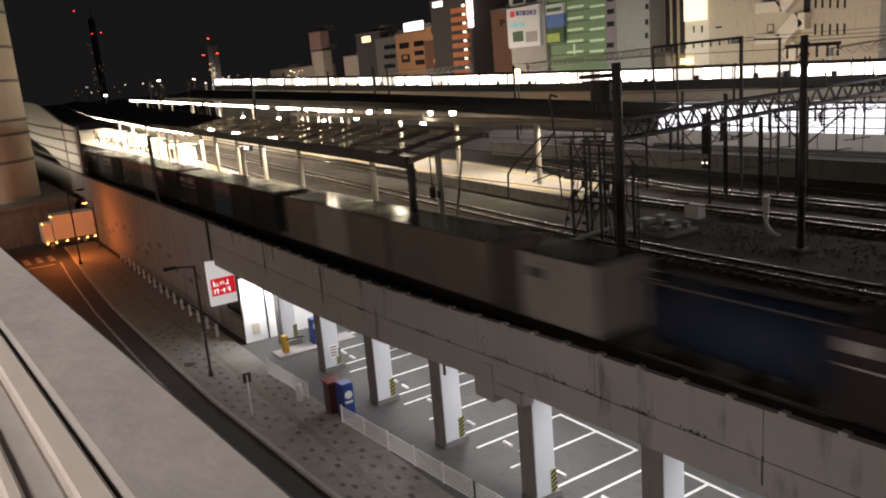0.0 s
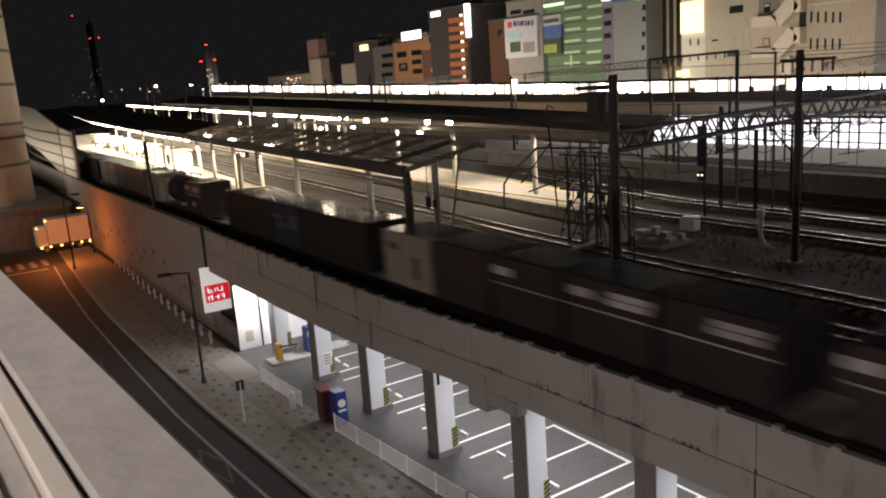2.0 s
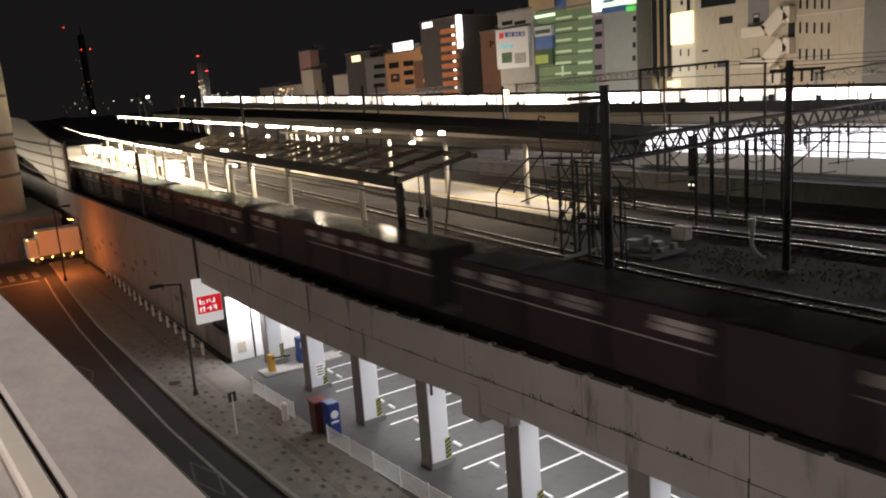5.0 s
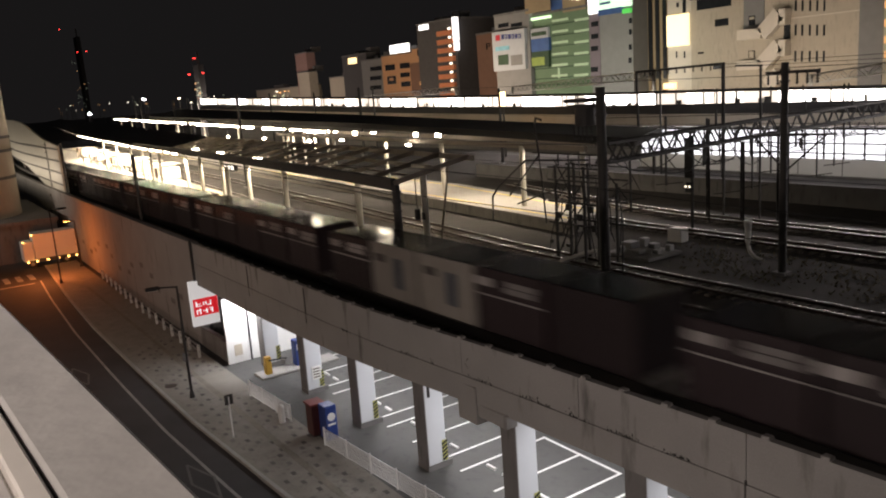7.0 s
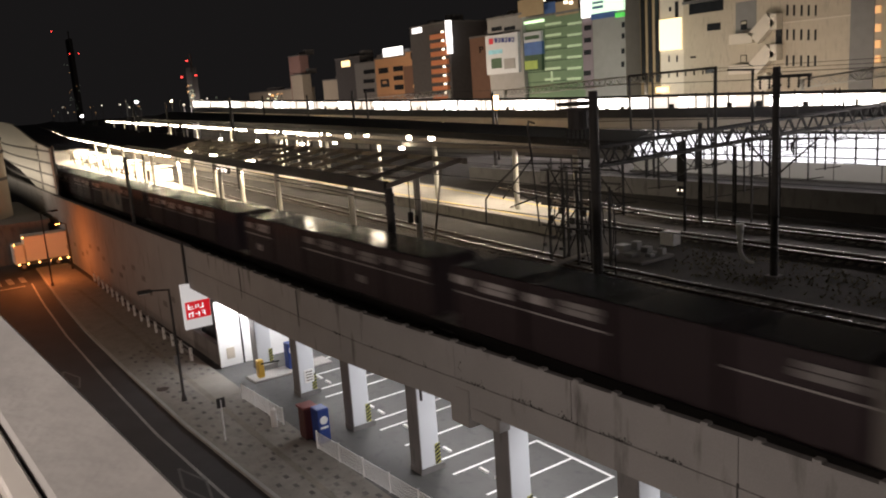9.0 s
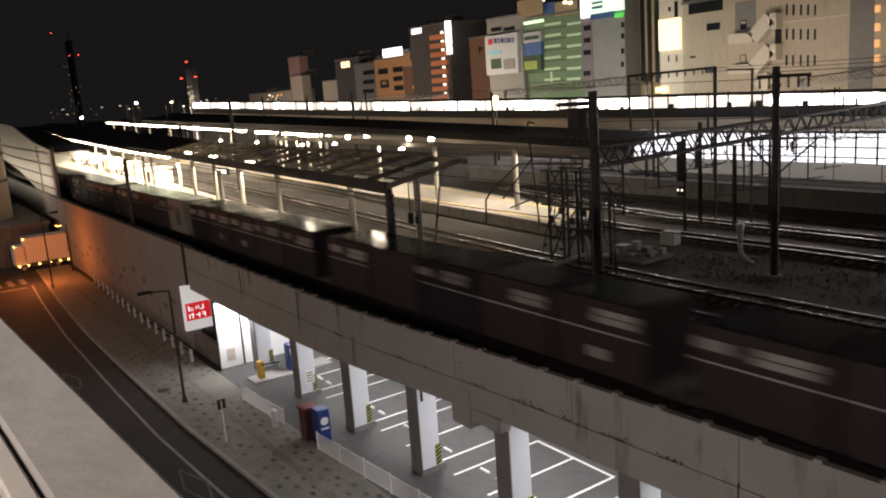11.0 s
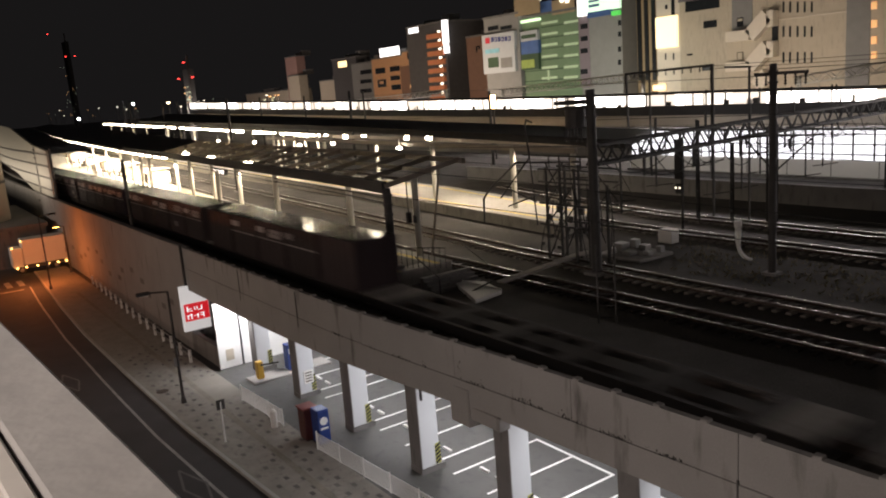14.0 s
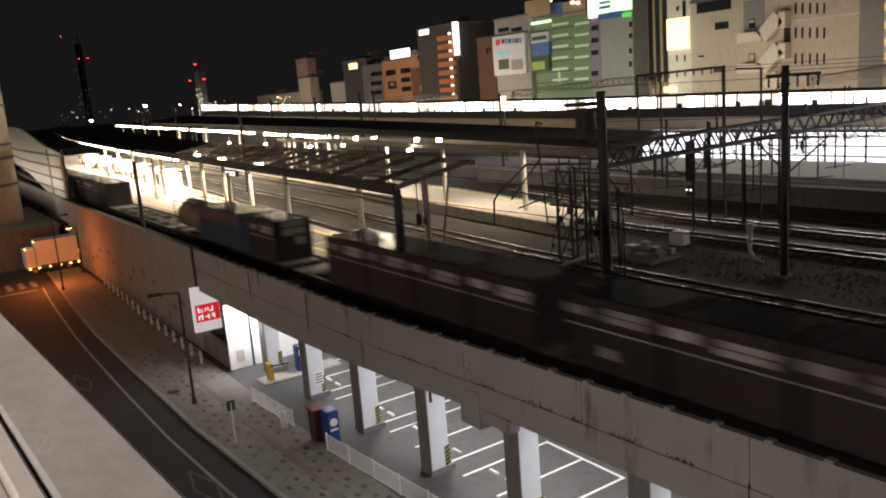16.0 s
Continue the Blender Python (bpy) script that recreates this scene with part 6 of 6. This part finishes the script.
for x, y, z0, z1, r in ((-89.5, 33.0, 6.34, 17.1, 0.2), (-200.7, 50, 6.34, 19, 0.25), (-160, 46, 6.34, 17.5, 0.2), (-180, 55, 6.34, 18, 0.2), (-240, 58, 6.2, 20, 0.25), (-109, 62, 6.34, 16.9, 0.17), (-113.5, 62, 6.34, 17.1, 0.22), (-77.8, 62, 6.34, 15.6, 0.18), (-51, 60, 6.34, 16.4, 0.11), (-44.1, 60, 6.34, 16.5, 0.13),
                        (-40.4, 60, 6.34, 16.1, 0.11), (-68.2, 15.75, 6.3, 12.65, 0.16), (-102, 15.7, 6.3, 13.0, 0.17), (-135, 34, 6.34, 15.5, 0.18), (-150, 62, 6.34, 17.5, 0.18), (-130, 62, 6.34, 17, 0.15)):
    mast(x, y, z0, z1, r, "steel catenary mast along the railway")
mast(-112, 15.8, 6.3, 13.1, 0.42, "thick pale catenary mast on the viaduct edge", "concrete")
beams = thing("catenary_beam", "dark beam with hanging insulators over the tracks", "gantry")
part("beam", beam(bmesh.new(), (-40.4, 45, 16.3), (-33.0, 45, 16.45), 0.16, 0.16), M["steel_dark"], beams)
part("leg", beam(bmesh.new(), (-33.0, 45, 6.34), (-33.0, 45, 16.5), 0.13, 0.13), M["steel_dark"], beams)
part("leg", beam(bmesh.new(), (-40.4, 45.1, 12.0), (-40.4, 45, 16.3), 0.13, 0.13), M["steel_dark"], beams)
for i in range(9):
    insulator(beams, (-39.6 + i * 0.7, 45, 15.95 + i * 0.013), 0.45)
part("short_arm", beam(bmesh.new(), (-32.1, 45, 16.25), (-30.2, 45, 16.15), 0.12, 0.12), M["steel_dark"], beams)
part("leg", beam(bmesh.new(), (-30.3, 45, 6.34), (-30.3, 45, 16.2), 0.1, 0.1), M["steel_dark"], beams)
for p, q in (((-97, 80, 15.1), (-69, 80, 15.95)), ((-150, 80, 14.9), (-112, 80, 15.7)), ((-48, 80, 14.3), (-30, 80, 15.9))):
    fg = thing("far_gantry", "pale lattice gantry over the elevated line", "gantry", "gantries of the elevated line")
    part("lattice_beam", lattice(bmesh.new(), p, q, 0.9, 0.9, 2.0), M["column"], fg)
    for e in (p, q):
        part("leg", tube(bmesh.new(), (e[0], e[1], -0.06), (e[0], e[1], e[2] + 0.5), 0.25, n=10), M["column"], fg)

wires = thing("overhead_wires", "thin dark overhead wires along the tracks", "overhead wire")
for yc, z in ((18.95, 11.7), (29.6, 11.6), (39.1, 11.5), (43.7, 11.5), (52, 12.0)):
    for dz in (0.0, 0.95):
        bm = bmesh.new()
        pts = [Vector((x, (track_y(x) if yc < 20 else track_b(x) if yc < 30 else yc), z + dz + (0.25 * math.cos((x + 28) / 45 * 2 * math.pi) if dz else 0))) for x in range(-150, 50, 8)]
        cable(bm, pts, 0.014, 4)
        part("wire", bm, M["black"], wires)
for x0, y0, z0, x1, y1, z1 in ((-21.5, 33.7, 16.0, 40, 36, 15.2), (-21.5, 33.7, 15.7, -110, 62, 16.2), (-33, 45, 16.4, 30, 44, 15.9), (-33, 45, 16.2, 30, 46, 15.4), (-28.2, 28.8, 15.3, -110, 60, 16), (-28.2, 28.8, 14.2, 30, 30, 14.6)):
    part("feeder", tube(bmesh.new(), (x0, y0, z0), (x1, y1, z1), 0.016, n=4), M["black"], wires)

# ---- end of the first platform and crossing ----
dm = mast(-35.3, 20.94, 7.15, 11.45, 0.24, "dark canopy end post at the platform end")
rl = thing("platform_railing", "dark steel railing at the platform end", "railing")
for i in range(9):
    part("bar", tube(bmesh.new(), (-35.0 + i * 0.25, 21.3 + 0.18 * i, 7.16), (-35.0 + i * 0.25, 21.3 + 0.18 * i, 8.25), 0.02, n=6), M["steel_dark"], rl)
part("handrail", tube(bmesh.new(), (-35.0, 21.3, 8.25), (-33.0, 22.74, 8.25), 0.03, n=8), M["steel_dark"], rl)
st = thing("platform_steps", "short dark steel steps down from the platform end", "steps")
for i in range(4):
    part("step", bx(bmesh.new(), -32.9 + i * 0.32, -32.6 + i * 0.32, 21.0, 24.0, 6.34, 7.0 - i * 0.17), M["concrete_dark"], st)
for y in (20.9, 24.05):
    part("handrail", tube(bmesh.new(), (-33.0, y, 8.1), (-31.0, y, 7.3), 0.03, n=8), M["steel_dark"], st)
    part("stanchion", tube(bmesh.new(), (-31.0, y, 6.34), (-31.0, y, 7.3), 0.03, n=8), M["steel_dark"], st)
cb = thing("crossing_board", "pale flat board laid beside the track", "board")
bm = bmesh.new()
v = [bm.verts.new(p) for p in ((-32.8, 22.9, 6.56), (-28.6, 21.2, 6.56), (-29.0, 23.1, 6.56), (-31.0, 23.7, 6.56))]
bmesh.ops.extrude_face_region(bm, geom=[bm.faces.new(v)])
for w_ in bm.verts[4:]:
    w_.co.z -= 0.2
bmesh.ops.recalc_face_normals(bm, faces=bm.faces[:])
part("sheet", bm, M["white"], cb)
part("rim", beam(bmesh.new(), (-32.8, 22.9, 6.6), (-29.0, 23.1, 6.6), 0.06, 0.08), M["white"], cb)
part("prop", beam(bmesh.new(), (-30.2, 21.6, 6.36), (-29.8, 23.3, 6.9), 0.06, 0.06), M["steel_dark"], cb)
hg = thing("hanging_signal", "small dark signal hanging from the canopy end", "signal")
part("rod", tube(bmesh.new(), (-36.0, 22.6, 11.6), (-36.0, 22.6, 9.9), 0.03, n=6), M["steel_dark"], hg)
part("signal_box", bx(bmesh.new(), -36.15, -35.85, 22.5, 22.7, 9.3, 9.9), M["black"], hg, bevel=0.03)
part("diamond_plate", beam(bmesh.new(), (-35.4, 22.6, 9.35), (-35.4, 22.6, 9.75), 0.28, 0.04), M["black"], hg)
part("rod", tube(bmesh.new(), (-35.4, 22.6, 9.75), (-35.4, 22.6, 11.6), 0.02, n=6), M["steel_dark"], hg)
bs = thing("canopy_brace", "slanting steel brace at the canopy end", "brace")
part("brace", tube(bmesh.new(), (-36.3, 24.1, 7.16), (-35.7, 24.6, 11.95), 0.06, n=8), M["canopy_frame"], bs)
pk = thing("crossing_plank", "long grey plank walkway across the second track", "plank")
part("plank", beam(bmesh.new(), (-29.9, 23.8, 6.68), (-31.4, 31.3, 6.68), 0.5, 0.1), M["sleeper"], pk)
pad = thing("equipment_pad", "raised concrete pad with cabinets between the tracks", "equipment")
part("pad", bx(bmesh.new(), -31.2, -28.0, 31.8, 34.6, 6.3, 6.52), M["concrete"], pad, bevel=0.05)
for x, y, w_, h_ in ((-30.7, 33.4, 0.35, 0.4), (-29.6, 34.1, 0.25, 0.3), (-30.4, 34.2, 0.22, 0.5), (-28.6, 33.2, 0.2, 0.2), (-29.4, 32.6, 0.3, 0.22), (-28.5, 34.1, 0.18, 0.35), (-30.5, 32.4, 0.2, 0.3)):
    part("cabinet", bx(bmesh.new(), x - w_, x + w_, y - w_, y + w_, 6.52, 6.52 + h_), M["steel_grey"], pad, bevel=0.03)
cabinet = thing("track_cabinet", "small pale cabinet beside the track", "cabinet", at=(-30.3, 37.0, 6.34))
part("body", bx(bmesh.new(), -0.5, 0.5, -0.35, 0.35, 0.0, 0.8), M["white"], cabinet, bevel=0.04)
up = thing("vent_pipe", "white curved vent pipe rising from the ground", "pipe", at=(-24.7, 35.7, 6.3))
bm = bmesh.new()
for i in range(8):
    a0, a1 = math.pi / 2 * i / 8, math.pi / 2 * (i + 1) / 8
    tube(bm, (0.8 - 0.8 * math.cos(a0), 0, 0.85 - 0.8 * math.sin(a0)), (0.8 - 0.8 * math.cos(a1), 0, 0.85 - 0.8 * math.sin(a1)), 0.1, n=12)
part("elbow", bm, M["white"], up)
part("stack", tube(bmesh.new(), (0, 0, 0.85), (0, 0, 1.75), 0.13, 0.16, 14), M["white"], up)
part("collar", tube(bmesh.new(), (0, 0, 1.7), (0, 0, 2.05), 0.2, n=14), M["white"], up)

# weeds between the tracks
rng = random.Random(3)
bm = bmesh.new()
for i in range(2600):
    x, y = rng.uniform(-30, -6), rng.uniform(31.6, 37.3)
    if rng.random() > 0.5 + 0.5 * math.sin(x * 0.9) * math.sin(y * 1.3) or (-31.7 < x < -27.4 and y < 35.7):
        continue
    h_, a = rng.uniform(0.05, 0.2), rng.uniform(0, 6.28)
    dx, dy = 0.06 * math.cos(a), 0.06 * math.sin(a)
    v = [bm.verts.new(p) for p in ((x - dx, y - dy, 6.33), (x + dx, y + dy, 6.33), (x + dy * 2 + rng.uniform(-0.1, 0.1), y + dx * 2, 6.33 + h_))]
    bm.faces.new(v)
tagged(part("weeds", bm, mat("dry_weeds", (0.2, 0.175, 0.11), 0.9, vary=0.5)), "dry low weeds between the railway tracks", "weeds", "", "stuff")

# bright lamps far along the line
star = glow("distant_lamp_glow", (0.95, 0.97, 1.0), 60)
amber_far = glow("distant_amber_glow", (1.0, 0.75, 0.45), 30)
for x, y, z, r, g in ((-236.4, 60, 18.7, 0.5, star), (-314.5, 60, 15.6, 0.7, star), (-203, 60, 18.1, 0.22, amber_far)):
    d = thing("distant_lamp", "bright distant lamp on a thin pole", "street lamp", "distant lamps along the line")
    part("pole", tube(bmesh.new(), (x, y, 6), (x, y, z), 0.12, n=6), M["steel_dark"], d)
    part("lamp_head", bx(bmesh.new(), x - r, x + r, y - 0.3, y + 0.3, z, z + r * 0.8), g, d, bevel=0.1)


def motions():
    for k, w in TRAIN.items():
        middle = 197.05 + PITCH * (k + 0.5) + (0.0 if k < 8 else 1.0 if k == 8 else 2.0)
        walk(w, [(t, train_pose(middle - SPEED * t - lerp(t, (0, 1, 2, 3, 9, 12, 13, 14, 15, 16), (1.7, 1.0, 0.5, 0.1, -0.7, -0.8, -0.6, 0.3, 1.2, 1.3)))) for t in range(17)])


motions()
